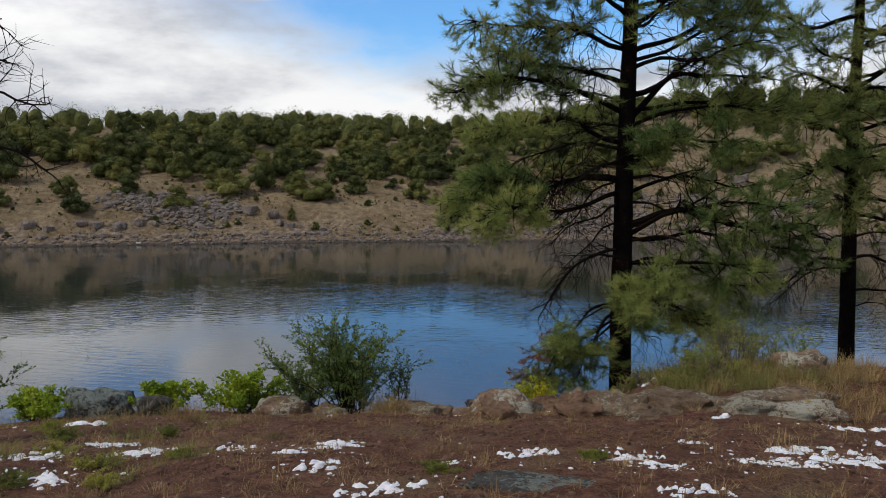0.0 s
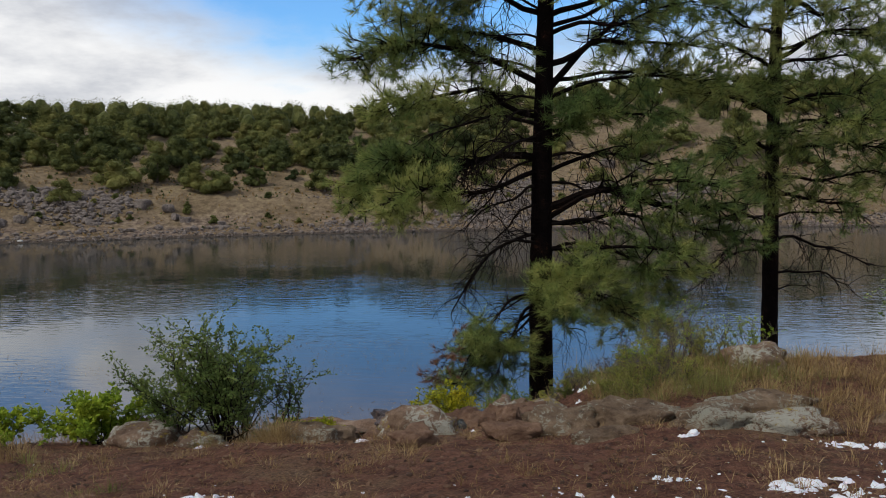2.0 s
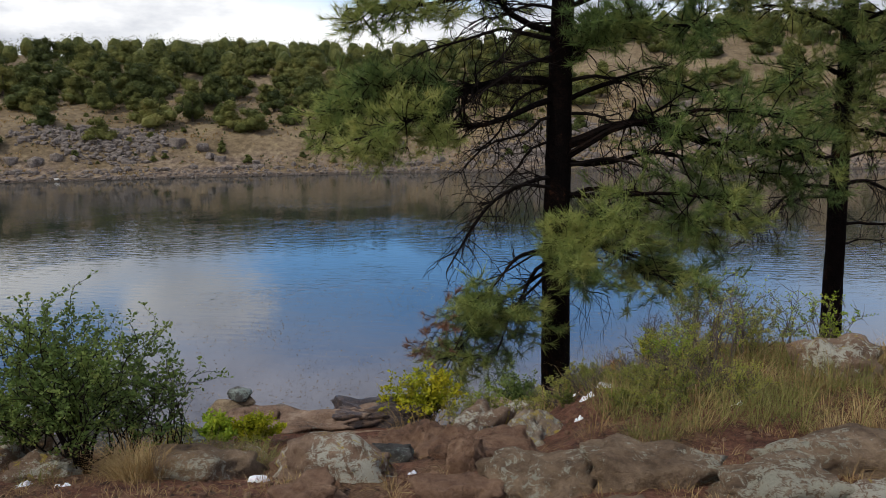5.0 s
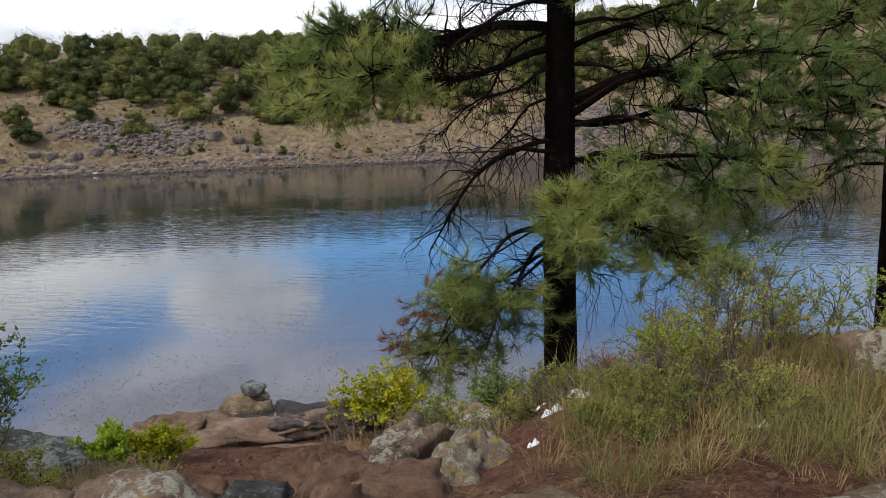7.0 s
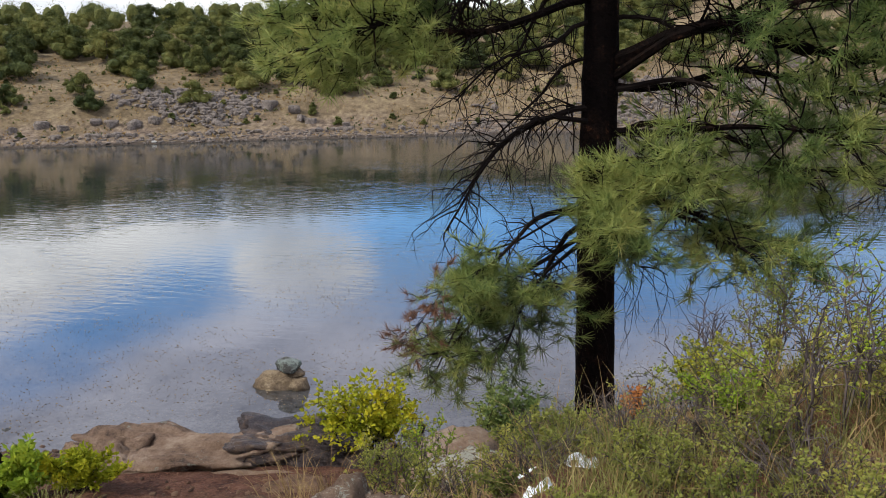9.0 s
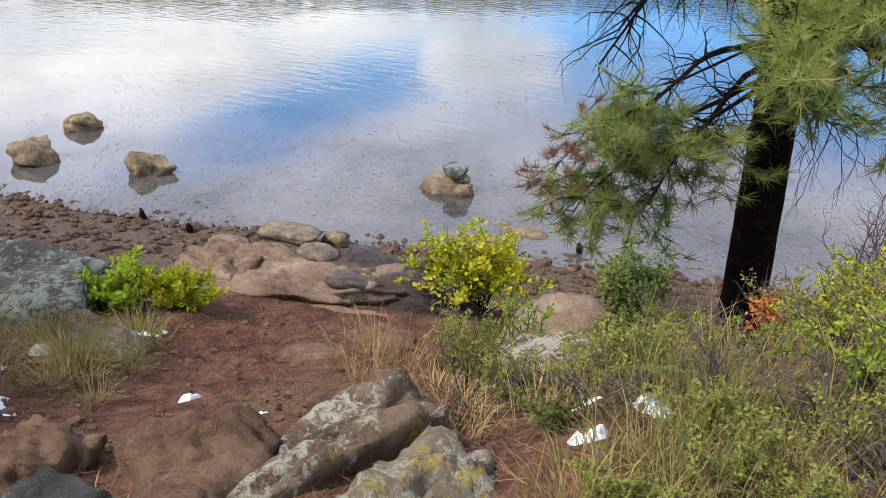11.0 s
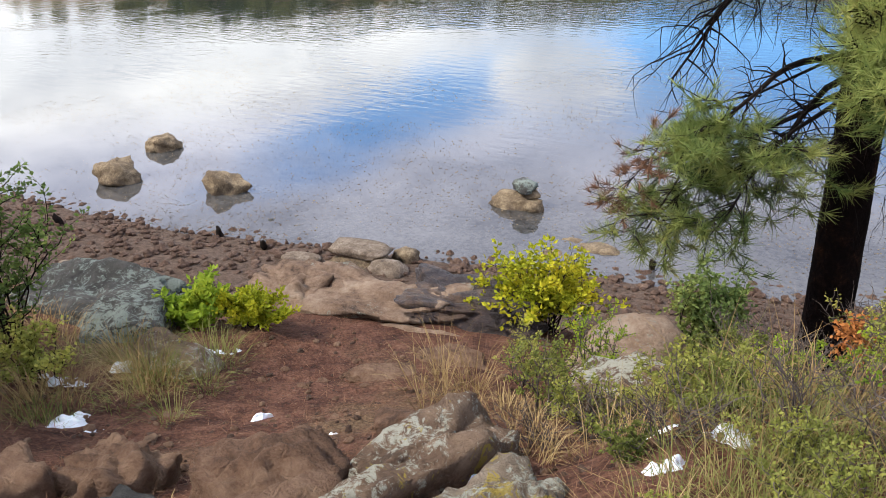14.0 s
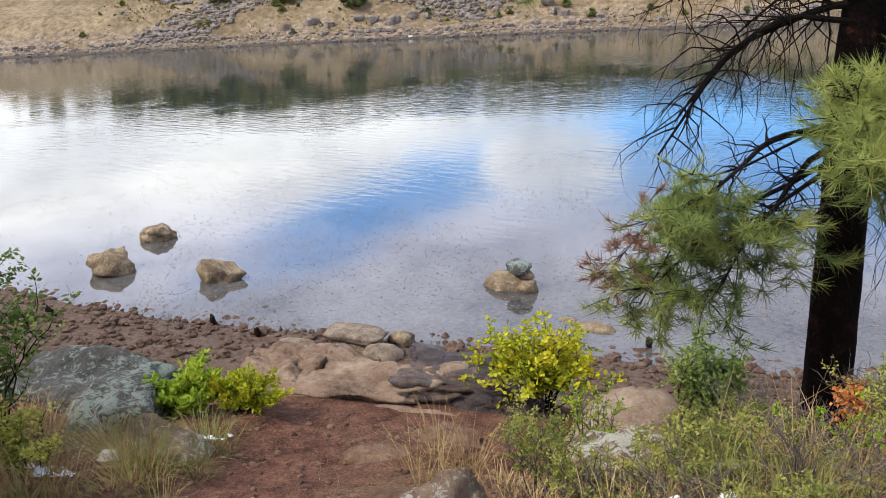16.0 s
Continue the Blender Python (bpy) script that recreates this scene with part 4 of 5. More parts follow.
FAR_PINE_LIMBS = [
    (2.6, (6.6, 21.6, 2.4), -0.1, 0.06, 0.4, 1.08, 0.8),
    (3.4, (6.2, 22.2, 3.9), -0.1, 0.06, 0.4, 0.86, 0.9),
    (4.4, (6.6, 21.4, 5.0), -0.1, 0.06, 0.4, 0.86, 0.9),
    (5.2, (7.2, 23.4, 6.2), 0, 0.05, 0.4, 0.86, 0.8),
    (2.4, (10.6, 21.8, 2.6), -0.2, 0.07, 0.4, 1.08, 0.9),
    (3.6, (10.7, 22.4, 4.2), -0.1, 0.06, 0.4, 0.86, 0.9),
    (4.8, (10.4, 21.8, 5.4), -0.1, 0.06, 0.4, 0.86, 0.9),
    (1.5, (9.8, 21.2, 1.3), -0.1, 0.06, 0.4, 1.01, 0.8),
    (1.8, (7.6, 20.9, 1.7), -0.1, 0.06, 0.35, 1.15, 0.8),
]
FAR_PINE_MORE = [
    (5.6, (9.4, 21.0, 6.4), 0, 0.05, 0.4, 0.86, 0.8),
    (2.9, (8.2, 20.8, 3.0), 0, 0.05, 0.35, 1.30, 0.8),
    (4.0, (7.4, 20.8, 4.2), 0, 0.05, 0.35, 1.08, 0.9),
    (4.6, (9.5, 20.9, 4.6), 0, 0.05, 0.35, 1.08, 0.9),
    (5.4, (8.0, 21.0, 5.8), 0, 0.05, 0.35, 1.08, 0.9),
    (3.2, (9.9, 20.9, 3.2), 0, 0.05, 0.35, 1.08, 0.9),
    (5.0, (11.2, 22.8, 5.6), 0, 0.05, 0.4, 1.01, 1.0),
    (3.0, (11.4, 22.9, 3.4), 0, 0.05, 0.4, 1.01, 1.0),
    (1.9, (11.0, 22.0, 1.9), 0, 0.05, 0.4, 1.01, 1.0),
    (4.2, (5.8, 22.8, 4.4), 0, 0.05, 0.4, 0.94, 1.0),
]
pine(8.35, 22.6, -3.9, 14.0, 0.22, FAR_PINE_LIMBS + FAR_PINE_MORE, [
    (1.6, (6.9, 22.2, 2.0), -0.3, 0.045), (0.3, (5.9, 22.0, -0.5), -0.25, 0.05), (0.1, (6.4, 22.6, -0.9), -0.2, 0.04), (0.4, (10.6, 22.2, -0.3), -0.3, 0.05), (-0.5, (10.2, 22.4, -0.7), -0.2, 0.04),
    (0.9, (10.3, 21.8, 0.9), -0.2, 0.04), (-0.9, (9.2, 22.3, -0.7), 0, 0.025), (1.0, (7.2, 21.8, 0.3), -0.2, 0.035),
], "ponderosa pine with dark trunk and bare lower limbs", seed=8, crown_from=6.0, crown_reach=2.4, crown_count=20)


# ---- junipers of the far bank ----
def juniper_meshes(seed):
    random.seed(seed)
    crown, core = Geo(), Geo()
    lumps = []
    for _ in range(22):
        w, r, h = rnd(0, 6.28), rnd(0.0, 0.62), rnd(0.16, 0.86)
        r *= 1.15 - h * 0.75
        lumps.append((Vector((math.cos(w) * r * 0.8, math.sin(w) * r * 0.8, h)), rnd(0.11, 0.23) * (1.2 - 0.5 * h)))
    for c, r in lumps:
        for _ in range(150):
            d = Vector((random.gauss(0, 1), random.gauss(0, 1), random.gauss(0.2, 1))).normalized()
            p = c + d * r * (0.72 + 0.42 * rnd(0, 1) ** 2)
            crown.leaf(p, d * 0.5 + Vector((rnd(-1, 1), rnd(-1, 1), rnd(-0.5, 0.8))), rnd(0.03, 0.06), rnd(0.022, 0.04))
        base = len(core.v)
        bm = bmesh.new()
        bmesh.ops.create_icosphere(bm, subdivisions=1, radius=r * 0.82)
        for v in bm.verts:
            core.v.append(tuple(c + v.co * (1 + 0.25 * noise.noise(v.co * 12 + c * 5))))
        core.f += [tuple(base + v.index for v in f.verts) for f in bm.faces]
        bm.free()
    crown.f += [tuple(i + len(crown.v) for i in f) for f in core.f]
    crown.v += core.v
    trunk = Geo()
    for k in range(3):
        c = lumps[k][0]
        trunk.tube([(0.02 * k, 0, -0.08), (c.x * 0.4, c.y * 0.4, 0.18), tuple(c)], [0.035, 0.025, 0.01], 5)
    return crown.mesh("crown", JUNIPER), trunk.mesh("trunk", GREYTWIG)


protos = []
for k in range(6):
    cm, tm = juniper_meshes(40 + k)
    t_ = thing("juniper_tree", (0, 0, 0), "rounded dark green juniper on the grassy far bank", "tree", "junipers of the far bank")
    part("trunk", tm, GREYTWIG, t_)
    part("crown", cm, JUNIPER, t_)
    protos.append(t_)
random.seed(77)
spots = []


def plant(x, y, h, w=None):
    spots.append((x, y, h, w or h * rnd(0.95, 1.3)))


# shrubs and lone trees on the open slope: (x, steps from the shore, height)
for x, d, h in ((-76, 15, 4.6), (-94, 13, 4.6), (-84, 21, 2.0), (-90, 24, 4.8), (-100, 22, 5.0), (-110, 18, 4.4), (-55, 22, 6.0), (-50, 19, 5.6), (-58, 26, 4.5), (-44, 24, 4.2), (-37, 28, 2.6), (-30, 21, 4.6), (-26, 17, 2.2),
                (-70, 24, 6.5), (-64, 27, 6.6), (-18, 26, 4.6), (-8, 20, 3.4), (4, 24, 4.4), (16, 18, 3.6), (30, 22, 4.2), (48, 26, 4.6), (62, 18, 3.6), (80, 24, 4.6), (-124, 20, 4.5), (-140, 24, 5.0)):
    plant(x, far_shore(x) + d, h)
tries = 0
while len(spots) < 295 and tries < 9000:
    tries += 1
    x, d = rnd(-165, 125), 33 + 82 * rnd(0, 1) ** 1.2
    y = far_shore(x) + d
    if x > 25 and d < 75 and rnd(0, 1) < 0.75:
        continue
    if all((x - a) ** 2 + (y - b) ** 2 > (2.6 + d * 0.02) ** 2 for a, b, _, _ in spots):
        plant(x, y, rnd(4.4, 7.8))
for i, (x, y, h, w) in enumerate(spots):
    m = pose(x, y, land(x, y) - 0.2, 0, 0, rnd(0, 360)) @ Matrix.Diagonal((w * 1.05, w * 1.05, h, 1))
    if i < 6:
        protos[i].matrix_basis = m
    else:
        p = protos[i % 6]
        keep = p.scale.copy()
        p.scale = (1, 1, 1)
        copy_thing(p, m)
        p.scale = keep
bush_meshes = juniper_meshes(60)
bushes = thing("low_bush", (0, 0, 0), "low olive bush on the grassy far bank", "bush", "low bushes of the far bank")
part("branchwork", bush_meshes[1], GREYTWIG, bushes)
part("foliage", bush_meshes[0], JUNIPER, bushes)
for i in range(170):
    x = rnd(-150, 110)
    d = rnd(5, 42)
    h = rnd(0.5, 1.7)
    m = pose(x, far_shore(x) + d, land(x, far_shore(x) + d) - 0.1, 0, 0, rnd(0, 360)) @ Matrix.Diagonal((h * 1.4, h * 1.4, h, 1))
    if i == 0:
        bushes.matrix_basis = m
    else:
        keep = bushes.scale.copy()
        bushes.scale = (1, 1, 1)
        copy_thing(bushes, m)
        bushes.scale = keep
shape = bmesh.new()
bmesh.ops.create_icosphere(shape, subdivisions=2, radius=1.0)
core_v, core_f = [tuple(v.co) for v in shape.verts], [tuple(v.index for v in f.verts) for f in shape.faces]
shape.free()
geo = Geo()
for _ in range(620):
    x, d = rnd(-330, 330), rnd(76, 240)
    y = far_shore(x) + d
    z, h = land(x, y), rnd(4.5, 8.5)
    n = len(geo.v)
    for w in core_v:
        q = Vector(w) * (1 + 0.3 * noise.noise(Vector(w) * 1.7 + Vector((x, y, 0))))
        geo.v.append((x + q.x * h * 0.27, y + q.y * h * 0.27, z + h * 0.46 + q.z * h * 0.36))
    geo.f += [tuple(n + i for i in f) for f in core_f]
    for _ in range(230):
        q = Vector((random.gauss(0, 1), random.gauss(0, 1), random.gauss(0, 1))).normalized()
        p = Vector((x, y, z + h * 0.5)) + Vector((q.x * h * 0.42, q.y * h * 0.42, q.z * h * 0.5)) * rnd(0.6, 1.05)
        geo.leaf(p, q * 0.6 + Vector((rnd(-1, 1), rnd(-1, 1), rnd(-0.4, 0.9))), rnd(0.25, 0.5), rnd(0.18, 0.36))
tagged(part("far_woods", geo, JUNIPER), "dark green juniper woods along the hilltop", "woodland", kind="stuff")


def far_tufts(name, count, lo, hi, tall, mat, label):
    """Grass and low growth of the far slope: upright tapering tufts, thicker in patches."""
    geo = Geo()
    placed = 0
    while placed < count:
        x, d = rnd(-150, 110), rnd(lo, hi)
        if noise.fractal(Vector((x * 0.07, d * 0.12, len(name))), 1.0, 2.0, 3) < rnd(-0.4, 0.3):
            continue
        y = far_shore(x) + d
        p = Vector((x, y, ground_height(x, y) - 0.05))
        for _ in range(3):
            geo.leaf(p + Vector((rnd(-0.2, 0.2), rnd(-0.2, 0.2), 0)), Vector((rnd(-0.7, 0.7), rnd(-0.7, 0.7), 1)), tall * rnd(0.5, 1.2), tall * rnd(0.3, 0.6))
        placed += 1
    return tagged(part(name, geo, mat), label, "grass", kind="stuff")


random.seed(78)
far_tufts("far_grass", 5200, 1.5, 55, 0.5, STRAW, "dry tan grass on the far slope")
far_tufts("far_scrub", 1500, 4, 50, 0.6, JUNIPER, "low olive scrub on the far slope")


# ---- shrubs, grass and litter on the near bank ----
def shrub(name, x, y, height, width, stems, leaf_mat, label, leaf=0.03, density=1.0, twig=TWIG, seed=1, sparse=0.35, category="shrub", z=None, bare=0.0):
    """A many-stemmed shrub: stems that fork twice, with small leaves along the outer twigs."""
    random.seed(seed)
    z = land(x, y) if z is None else z
    bush = thing(name, (x, y, z - 0.03), label, category)
    wood, green = Geo(), Geo()
    for s in range(stems):
        w = rnd(0, 6.28)
        out = rnd(0.1, 1.0)
        tip = Vector((math.cos(w) * width * 0.5 * out, math.sin(w) * width * 0.4 * out, height * rnd(0.65, 1.0) * (1.05 - 0.35 * out)))
        pts = bend((rnd(-0.06, 0.06), rnd(-0.06, 0.06), 0), tip, -0.06 * height, height * 0.14, 6)
        r = 0.0035 + 0.0045 * height
        wood.tube(pts, [r * (1 - 0.13 * i) for i in range(7)], 4, False)
        for i in range(2, 7):
            for _ in range(2):
                d = (pts[i] - pts[i - 1]).normalized() * 0.8 + Vector((rnd(-1, 1), rnd(-1, 1), rnd(-0.3, 0.7)))
                run, end = twig_run(wood, pts[i], d.normalized(), height * rnd(0.14, 0.34), r * 0.45, 0.02, 3)
                if rnd(0, 1) < bare:
                    continue
                for k in range(int(16 * density)):
                    j = random.randint(0, 3)
                    p = run[j].lerp(run[j + 1], rnd(0, 1))
                    dd = Vector((rnd(-1, 1), rnd(-1, 1), rnd(-0.4, 0.9)))
                    green.leaf(p + dd * leaf * 0.3, dd, leaf * rnd(0.7, 1.35), leaf * rnd(0.45, 0.8))
    part("branchwork", wood, twig, bush)
    if green.f:
        part("foliage", green, leaf_mat, bush)
    return bush


shrub("shrub", -1.92, 11.05, 1.45, 2.3, 32, LEAF, "olive-green leafy shrub with dark stems at the bank's edge", 0.036, 1.9, seed=11)
shrub("shrub", -2.5, 11.35, 1.1, 1.3, 14, LEAF, "olive-green leafy shrub with dark stems at the bank's edge", 0.036, 1.9, seed=12)
shrub("shrub", -2.05, 12.2, 1.35, 0.95, 14, LEAF, "olive-green leafy shrub with dark stems at the bank's edge", 0.036, 1.9, seed=10)
shrub("shrub", -1.2, 11.1, 1.1, 0.7, 9, LEAF, "thin twiggy shrub with few leaves at the bank's edge", 0.04, 0.7, seed=13, bare=0.5)
shrub("shrub", -3.6, 11.6, 0.6, 1.5, 22, BRIGHT, "low bright green leafy shrub on the bank", 0.06, 1.0, seed=14)
shrub("shrub", -4.6, 11.2, 0.45, 1.2, 14, BRIGHT, "low bright green leafy shrub on the bank", 0.06, 1.0, seed=15)
shrub("shrub", -6.3, 10.5, 0.5, 1.2, 16, BRIGHT, "low bright green leafy shrub on the bank", 0.055, 1.0, seed=16)
shrub("shrub", -8.4, 12.0, 1.6, 1.4, 20, LEAF, "dark green shrub at the bank's edge", 0.05, 1.2, seed=17)
shrub("shrub", 0.52, 15.0, 0.75, 1.2, 24, YELLOW, "yellow-green autumn shrub growing out of the ledge", 0.046, 0.95, seed=18)
shrub("shrub", 0.15, 14.9, 0.45, 0.6, 9, YELLOW, "yellow-green autumn shrub growing out of the ledge", 0.036, 1.4, seed=19)
shrub("shrub", -1.75, 13.45, 0.38, 0.9, 16, BRIGHT, "low green currant shrub with broad leaves beside the path", 0.058, 1.0, seed=20)
shrub("shrub", -1.5, 12.0, 0.4, 0.7, 12, SAGE, "low pale green shrub in the grass", 0.03, 0.9, seed=23)
shrub("shrub", -1.3, 13.6, 0.38, 0.6, 14, YELLOW, "low yellow currant shrub beside the path", 0.04, 1.2, seed=21)
shrub("young_juniper", 1.62, 15.75, 0.95, 0.6, 18, NEEDLE, "small feathery green juniper seedling below the ledge", 0.04, 1.7, seed=22, category="seedling")
SAGES = ((1.25, 13.1, 0.5, 0.8, SAGE, 1.0), (1.62, 12.9, 0.45, 0.7, SAGE, 1.0), (0.95, 13.6, 0.45, 0.7, SAGE, 0.9), (1.3, 13.9, 0.55, 0.8, SAGE, 1.0), (1.95, 13.4, 0.35, 0.7, SAGE, 1.0), (2.25, 13.8, 0.35, 0.7, SAGE, 0.9), (1.85, 14.2, 0.4, 0.7, SAGE, 0.9), (2.6, 13.5, 0.32, 0.7, SAGE, 1.0), (3.05, 13.1, 0.45, 0.7, SAGE, 1.0))
MORE_SAGES = ((2.4, 12.9, 0.28, 0.6, SAGE, 1.0), (3.4, 13.0, 0.5, 0.9, SAGE, 1.1), (3.1, 12.5, 0.42, 0.7, SAGE, 1.0), (3.75, 12.5, 0.5, 0.8, SAGE, 1.2), (2.85, 14.4, 0.45, 0.8, SAGE, 0.8), (3.9, 13.2, 0.6, 1.0, SAGE, 1.0), (4.6, 13.0, 0.6, 1.0, SAGE, 1.0), (2.1, 12.55, 0.35, 0.5, SAGE, 1.0), (3.5, 14.0, 0.8, 1.0, SAGE, 1.0))
for i, (x, y, h, w, m, den) in enumerate(SAGES + MORE_SAGES):
    shrub("sagebrush", x, y, h, w, 12, BRIGHT if i % 4 == 3 else m, "straggly grey-green sagebrush with yellowing leaves", 0.02, den * 1.25, GREYTWIG, 60 + i, bare=0.4)
LOW = ((2.45, 11.5, 0.22, 0.5), (2.75, 11.75, 0.3, 0.6), (2.6, 12.05, 0.25, 0.5), (2.95, 11.5, 0.32, 0.6), (3.1, 12.0, 0.38, 0.6), (2.2, 12.75, 0.26, 0.5), (1.95, 12.9, 0.3, 0.6), (1.7, 13.0, 0.3, 0.6), (2.05, 12.1, 0.16, 0.4), (2.7, 11.2, 0.25, 0.5), (3.3, 11.3, 0.35, 0.6), (2.3, 12.45, 0.2, 0.5))
for i, (x, y, h, w) in enumerate(LOW):
    shrub("sagebrush", x, y, h, w, 14, SAGE, "low sprawling sagebrush with small yellow-green leaves", 0.016, 1.15, GREYTWIG, 160 + i, bare=0.25)
for i, (x, y, h, w) in enumerate(((3.3, 12.05, 0.75, 0.5), (3.55, 12.35, 0.85, 0.6), (3.5, 12.6, 0.8, 0.7), (4.1, 12.7, 0.8, 0.8))):
    shrub("thin_shrub", x, y, h, w, 6, BRIGHT if i % 2 else SAGE, "tall thin shrub with bare stems and few small leaves", 0.02, 0.8, GREYTWIG, 90 + i, bare=0.5)
TWIGS = ((2.2, 12.2, 0.28, 0.6), (2.55, 12.35, 0.3, 0.6), (2.0, 12.6, 0.25, 0.5), (2.75, 12.75, 0.3, 0.6), (2.9, 12.2, 0.35, 0.6), (1.5, 12.5, 0.25, 0.5), (3.2, 11.7, 0.35, 0.6), (2.5, 13.2, 0.35, 0.7))
for i, (x, y, h, w) in enumerate(TWIGS + ((2.35, 14.6, 0.5, 1.0), (2.0, 14.9, 0.6, 0.9), (2.8, 15.0, 0.55, 0.9), (3.2, 14.6, 0.8, 0.8), (1.75, 12.75, 0.3, 0.5))):
    shrub("dead_shrub", x, y, h, w, 18, LEAF, "leafless grey shrub with brittle twigs", 0.03, 0.2, GREYTWIG, 110 + i, bare=1.0)
shrub("shrub", 2.72, 14.0, 0.4, 0.35, 5, ORANGE, "small shrub with orange autumn leaves", 0.03, 0.6, seed=120)
shrub("shrub", 3.0, 13.6, 0.55, 0.5, 6, YELLOW, "thin shrub with yellow autumn leaves", 0.026, 1.0, seed=121)
shrub("shrub", 6.9, 13.0, 1.3, 1.2, 16, LEAF, "olive-green leafy shrub at the bank's edge", 0.045, 1.0, seed=122)


def grass(name, spots, mat, label, seed, width=0.0042):
    """Tufts of bent grass. spots: (x, y, spread, height, blades)."""
    random.seed(seed)
    geo = Geo()
    for x, y, spread, height, blades in spots:
        for _ in range(blades):
            w, r = rnd(0, 6.28), spread * rnd(0, 1) ** 0.7
            px, py = x + math.cos(w) * r, y + math.sin(w) * r
            tilt = rnd(0.05, 1.3)
            d = Vector((math.cos(w) * tilt + rnd(-0.35, 0.35), math.sin(w) * tilt + rnd(-0.35, 0.35), 1)).normalized()
            geo.blade(Vector((px, py, ground_height(px, py) - 0.02)), d, height * rnd(0.5, 1.15), width, rnd(0.2, 1.6))
    return tagged(part(name, geo, mat), label, "grass", kind="stuff")


random.seed(31)
right = [(rnd(2.1, 6.5), 10.4 + 2.5 * rnd(0, 1) ** 0.7, rnd(0.06, 0.24), rnd(0.14, 0.4), 40) for _ in range(75)]
right += [(rnd(2.2, 3.6), rnd(11.2, 13.6), 0.1, rnd(0.35, 0.6), 9) for _ in range(34)]
right += [(rnd(3.5, 8), rnd(8.5, 12.5), rnd(0.05, 0.18), rnd(0.15, 0.35), 40) for _ in range(90)]
grass("dry_grass", right, STRAW, "bleached dry bunchgrass on the bank", 32)
green = [(rnd(2.2, 5.0), rnd(11.2, 13.4), rnd(0.08, 0.22), rnd(0.15, 0.4), 40) for _ in range(75)]
green += [(rnd(-2.3, -0.55), rnd(11.5, 12.8), rnd(0.08, 0.18), rnd(0.15, 0.32), 60) for _ in range(12)]
green += [(rnd(-6, -1.8), rnd(5.5, 10.5), rnd(0.06, 0.16), rnd(0.1, 0.25), 55) for _ in range(60)]
green += [(rnd(-1.5, -0.9), rnd(12.4, 13.0), 0.15, 0.3, 80) for _ in range(9)]
grass("green_grass", green, GREENGRASS, "tussocks of greenish grass on the bank", 33)
fringe = [(rnd(2.35, 4.4), rnd(10.5, 12.5), rnd(0.05, 0.16), rnd(0.25, 0.5), 36) for _ in range(110)]
grass("fine_grass", fringe, GREENGRASS, "long arching straw-green grass between the shrubs", 38, 0.0028)
gold = [(rnd(3.6, 8), rnd(8.8, 13), rnd(0.06, 0.2), rnd(0.2, 0.42), 45) for _ in range(120)]
grass("golden_grass", gold, STRAW, "golden dry grass along the bank", 39, 0.004)
straw = [(rnd(-2.4, -0.85), rnd(11.4, 12.6), rnd(0.08, 0.2), rnd(0.2, 0.36), 90) for _ in range(22)]
straw += [(rnd(-1.6, -0.8), rnd(10.5, 10.95), rnd(0.06, 0.16), rnd(0.3, 0.5), 90) for _ in range(14)]
straw += [(rnd(-6, 7), rnd(4.4, 10.5), rnd(0.04, 0.14), rnd(0.07, 0.18), 22) for _ in range(750)]
straw += [(rnd(0.3, 0.9), rnd(12.7, 13.5), 0.05, rnd(0.3, 0.6), 14) for _ in range(12)]
straw += [(rnd(0.9, 2.6), rnd(12.2, 14.2), 0.08, rnd(0.2, 0.4), 24) for _ in range(50)]
straw += [(rnd(-7, -2.5), rnd(10, 12.5), 0.12, rnd(0.2, 0.4), 40) for _ in range(50)]
grass("straw_grass", straw, STRAW, "thin straw-coloured grass tufts on red soil", 34)

random.seed(35)
geo = Geo()
for _ in range(42000):
    x, y = rnd(-6, 7), 4.2 + 10 * rnd(0, 1) ** 1.2
    if abs(x + 0.1) < 0.75 and y > 11.8 and rnd(0, 1) < 0.6:
        continue
    w = rnd(0, 6.28)
    p = Vector((x, y, ground_height(x, y) + rnd(0.0, 0.03)))
    d = Vector((math.cos(w), math.sin(w), rnd(-0.1, 0.25)))
    s = Vector((-d.y, d.x, 0)) * 0.0014
    n = len(geo.v)
    e = p + d * rnd(0.06, 0.18)
    geo.v += [tuple(p - s), tuple(p + s), tuple(e)]
    geo.f.append((n, n + 1, n + 2))
tagged(part("needle_litter", geo, DEADNEEDLE), "fallen rust-brown pine needles over the soil", "litter", kind="stuff")


random.seed(36)
geo = Geo()
for _ in range(9000):
    x, y = rnd(-6, 7), 4.2 + 7 * rnd(0, 1)
    if noise.noise(Vector((x * 0.9, y * 0.9, 4.0))) < rnd(-0.35, 0.25):
        continue
    w = rnd(0, 6.28)
    d = Vector((math.cos(w), math.sin(w), rnd(0.05, 0.6))).normalized()
    geo.blade(Vector((x, y, ground_height(x, y))), d, rnd(0.05, 0.16), 0.005, rnd(0.2, 1.2))
tagged(part("matted_grass", geo, STRAW), "flattened dead grass matted over the soil", "grass", kind="stuff")
CUSHIONS = ((0.09, 6.5, 0.13, 0.4), (-3.83, 7.41, 0.16, 0.5), (-3.08, 6.87, 0.15, 0.45), (-3.5, 6.3, 0.14, 0.5), (-2.6, 6.2, 0.12, 0.4), (-4.3, 8.2, 0.18, 0.5), (-3.3, 8.6, 0.15, 0.4), (-2.5, 7.3, 0.1, 0.35), (-4.9, 8.9, 0.16, 0.5), (1.3, 6.9, 0.08, 0.3))
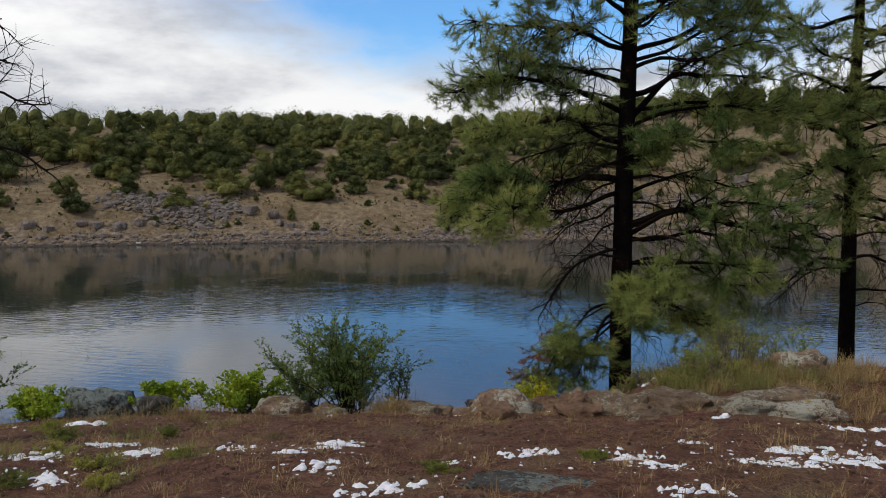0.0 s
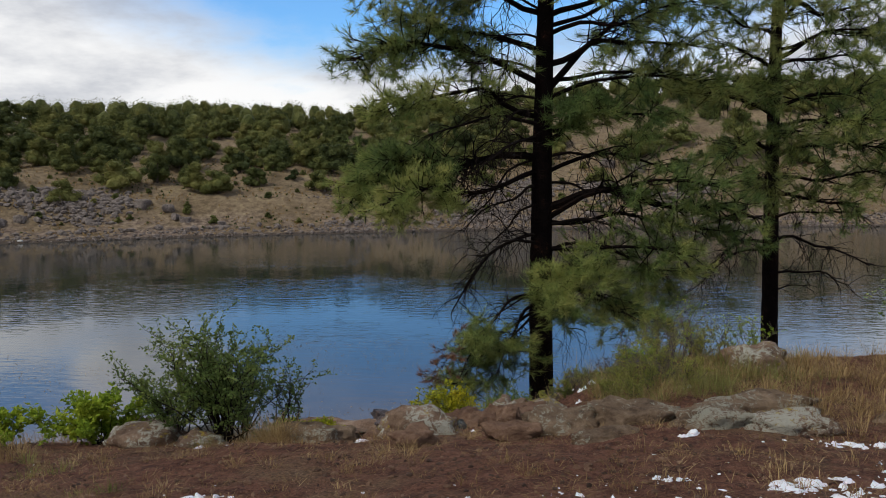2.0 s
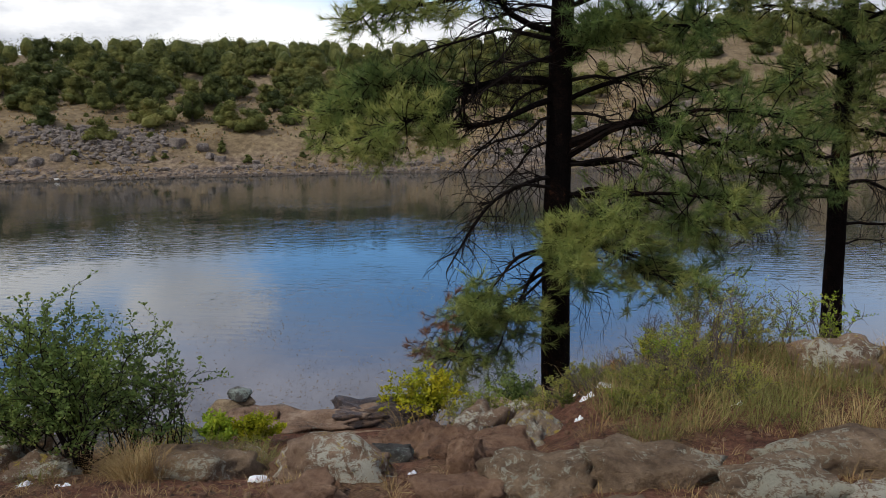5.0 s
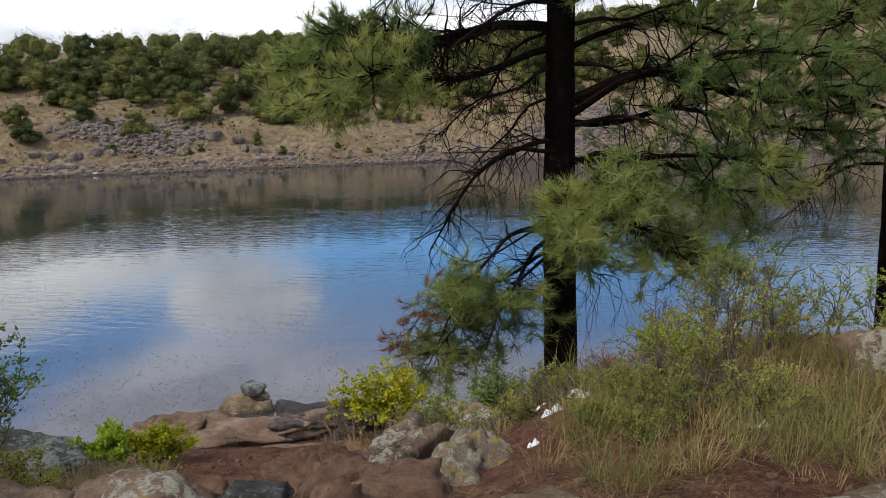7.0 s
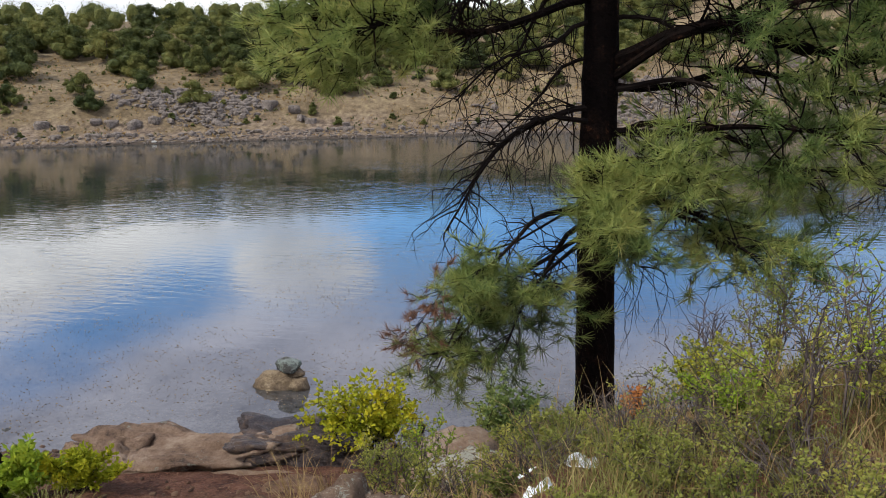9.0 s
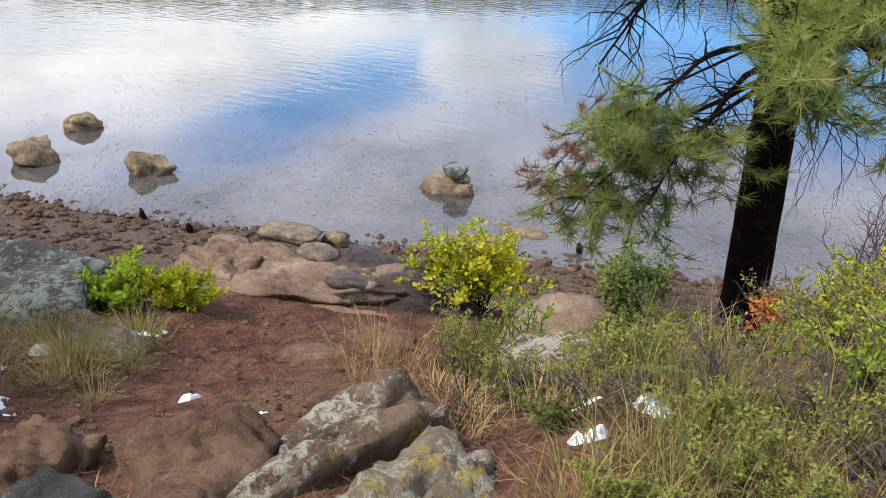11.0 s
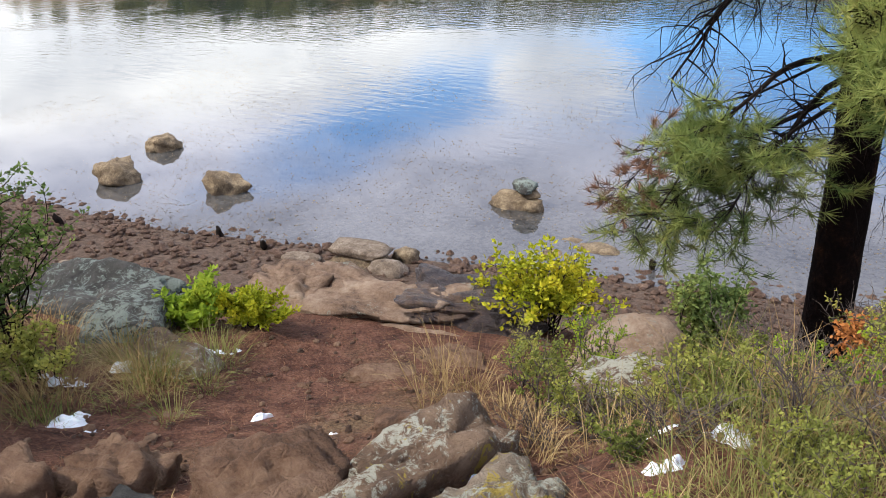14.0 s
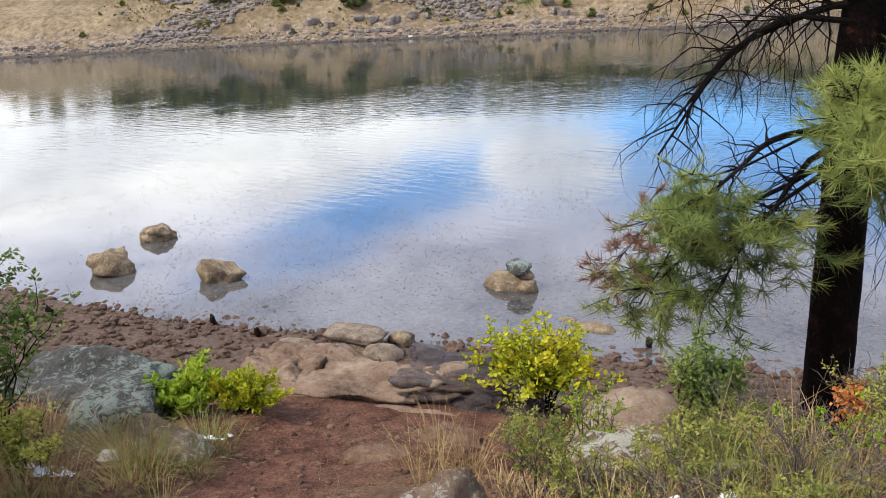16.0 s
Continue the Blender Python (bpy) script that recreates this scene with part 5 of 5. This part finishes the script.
for i, (x, y, h, w) in enumerate(CUSHIONS):
    shrub("cushion_plant", x, y, h, w, 26, SAGE, "low grey-green cushion plant among the snow", 0.014, 0.9, GREYTWIG, 140 + i, category="plant")


def snow(x, y, r, seed, stretch=1.0, turn=0.0):
    """A thin patch of old snow: a sheet that rises out of the ground only where the snow still lies, so its edge is ragged."""
    geo = Geo()
    n = 34
    reach = r * 1.5
    lump, rag, often, thick = (-0.02, 1.5, 13.0, 0.006) if y < 9 else (0.26, 0.85, 7.0, 0.03)
    for j in range(n):
        for i in range(n):
            u, v = (i / (n - 1) * 2 - 1), (j / (n - 1) * 2 - 1)
            q = Vector((u * reach * stretch, v * reach, 0))
            q.rotate(Euler((0, 0, radians(turn))))
            px, py = x + q.x, y + q.y
            k = lump - (u * u + v * v) * 0.8 + rag * noise.fractal(Vector((px * often, py * often, seed * 1.7)), 0.7, 2.1, 4)
            h = max(-0.03, min(0.022, 0.05 * k)) + thick * max(0, k)
            geo.v.append((q.x, q.y, ground_height(px, py) - land(x, y) + h))
    geo.f = [(j * n + i, j * n + i + 1, (j + 1) * n + i + 1, (j + 1) * n + i) for j in range(n - 1) for i in range(n - 1)]
    ob = part("snow_patch", geo, SNOW, smooth=True)
    ob.location = (x, y, land(x, y))
    return tagged(ob, "thin ragged patch of old white snow on the ground", "snow", "patches of old snow")


SNOW_ON_TOP = ((-3.6, 8.1, 0.22, 1.5, 0), (-3.0, 7.55, 0.25, 1.4, 10), (-4.8, 9.5, 0.2, 1.8, 0), (-3.4, 6.5, 0.3, 1.2, 0), (-2.05, 7.6, 0.14, 1.6, 0), (-1.1, 7.6, 0.2, 1.5, 60), (-0.98, 6.7, 0.12, 2, 20), (-0.25, 6.05, 0.2, 1.6, 0), (0.8, 7.25, 0.15, 2.0, 0), (1.62, 7.05, 0.17, 1.4, -20), (1.8, 6.6, 0.12, 1.8, -10), (3.1, 7.4, 0.2, 2.0, 10), (3.3, 6.95, 0.27, 2.2, 0), (1.95, 5.9, 0.14, 1.6, 0), (2.6, 6.8, 0.13, 1.8, 0), (-3.9, 7.2, 0.2, 1.6, 30))
SNOW_AT_PATH = ((-1.3, 7.1, 0.1, 2, 0), (0.1, 6.9, 0.07, 1.5, 0), (2.2, 7.6, 0.08, 1.8, 0), (4.2, 7.8, 0.2, 2.0, 0), (4.0, 8.6, 0.15, 2.2, 0), (-1.15, 13.05, 0.2, 0.7, -30), (-0.13, 12.4, 0.09, 0.5, -20), (-1.45, 12.05, 0.15, 1.6, 20), (-0.9, 11.75, 0.16, 1.3, 0), (-1.35, 12.45, 0.1, 1.5, 0), (-1.05, 12.6, 0.07, 1.6, 0), (1.46, 11.9, 0.13, 1.3, 10), (1.48, 11.58, 0.12, 1.0, 40), (1.1, 11.42, 0.12, 0.6, -30), (2.1, 12.3, 0.12, 1.1, 0))
SNOW_BELOW = ((2.22, 11.95, 0.13, 0.9, 60), (1.66, 13.1, 0.1, 1.2, 0), (1.78, 13.2, 0.1, 1.0, 0), (2.38, 12.2, 0.09, 1.7, -30), (3.3, 11.3, 0.1, 1.2, 0), (2.1, 11.5, 0.05, 1.4, 0), (0.45, 12.2, 0.06, 2.0, 10), (0.05, 11.95, 0.05, 1.6, 0), (-2.0, 10.4, 0.08, 1.8, 0), (-1.6, 10.3, 0.08, 1.8, 0), (-0.3, 10.6, 0.07, 1.8, 0), (2.7, 9.0, 0.12, 1.6, 40), (3.9, 9.7, 0.12, 2.2, 0), (0.9, 10.35, 0.07, 1.2, 0))
for i, (x, y, r, st, tn) in enumerate(SNOW_ON_TOP + SNOW_AT_PATH + SNOW_BELOW):
    snow(x, y, r * (0.8 if y < 9 else 0.5 if x > 1.4 else 0.65), i + 1, st, tn)


def crumb_spot():
    x, y, r, st, tn = random.choice(SNOW_ON_TOP + SNOW_AT_PATH[:5])
    return x + random.gauss(0, r * 1.9) * st, y + random.gauss(0, r * 1.7), 1.0


random.seed(37)
pebbles("snow_crumbs", 420, crumb_spot, 0.005, 0.028, SNOW, "scattered crumbs of old snow among the litter", 0.3)

# bare limbs reaching in from a dead tree beside the start of the walk
random.seed(51)
dead = thing("dead_tree", (-5.6, 8.0, land(-5.6, 8.0)), "bare dead tree with crooked dark twigs", "tree")
wood = Geo()
wood.tube([(0, 0, -0.2), (0.05, 0.1, 1.6), (-0.05, 0.15, 3.4), (0.0, 0.1, 5.2)], [0.13, 0.11, 0.08, 0.03], 9)
part("trunk", wood, TWIG, dead, smooth=True)
zb = land(-5.6, 8.0)
for z0, tip in ((3.3, (-4.15, 8.0, 3.35)), (3.5, (-4.45, 7.8, 3.75)), (3.1, (-4.3, 8.3, 2.6)), (3.9, (-4.7, 8.1, 4.2))):
    pine_limb(dead, Vector((0, 0.12, z0 - zb)), Vector((tip[0] + 5.6, tip[1] - 8.0, tip[2] - zb)), -0.1, 0.03, tufts=1.0, spread=0.5, droop=0.02, flat=1.0, dead=True)
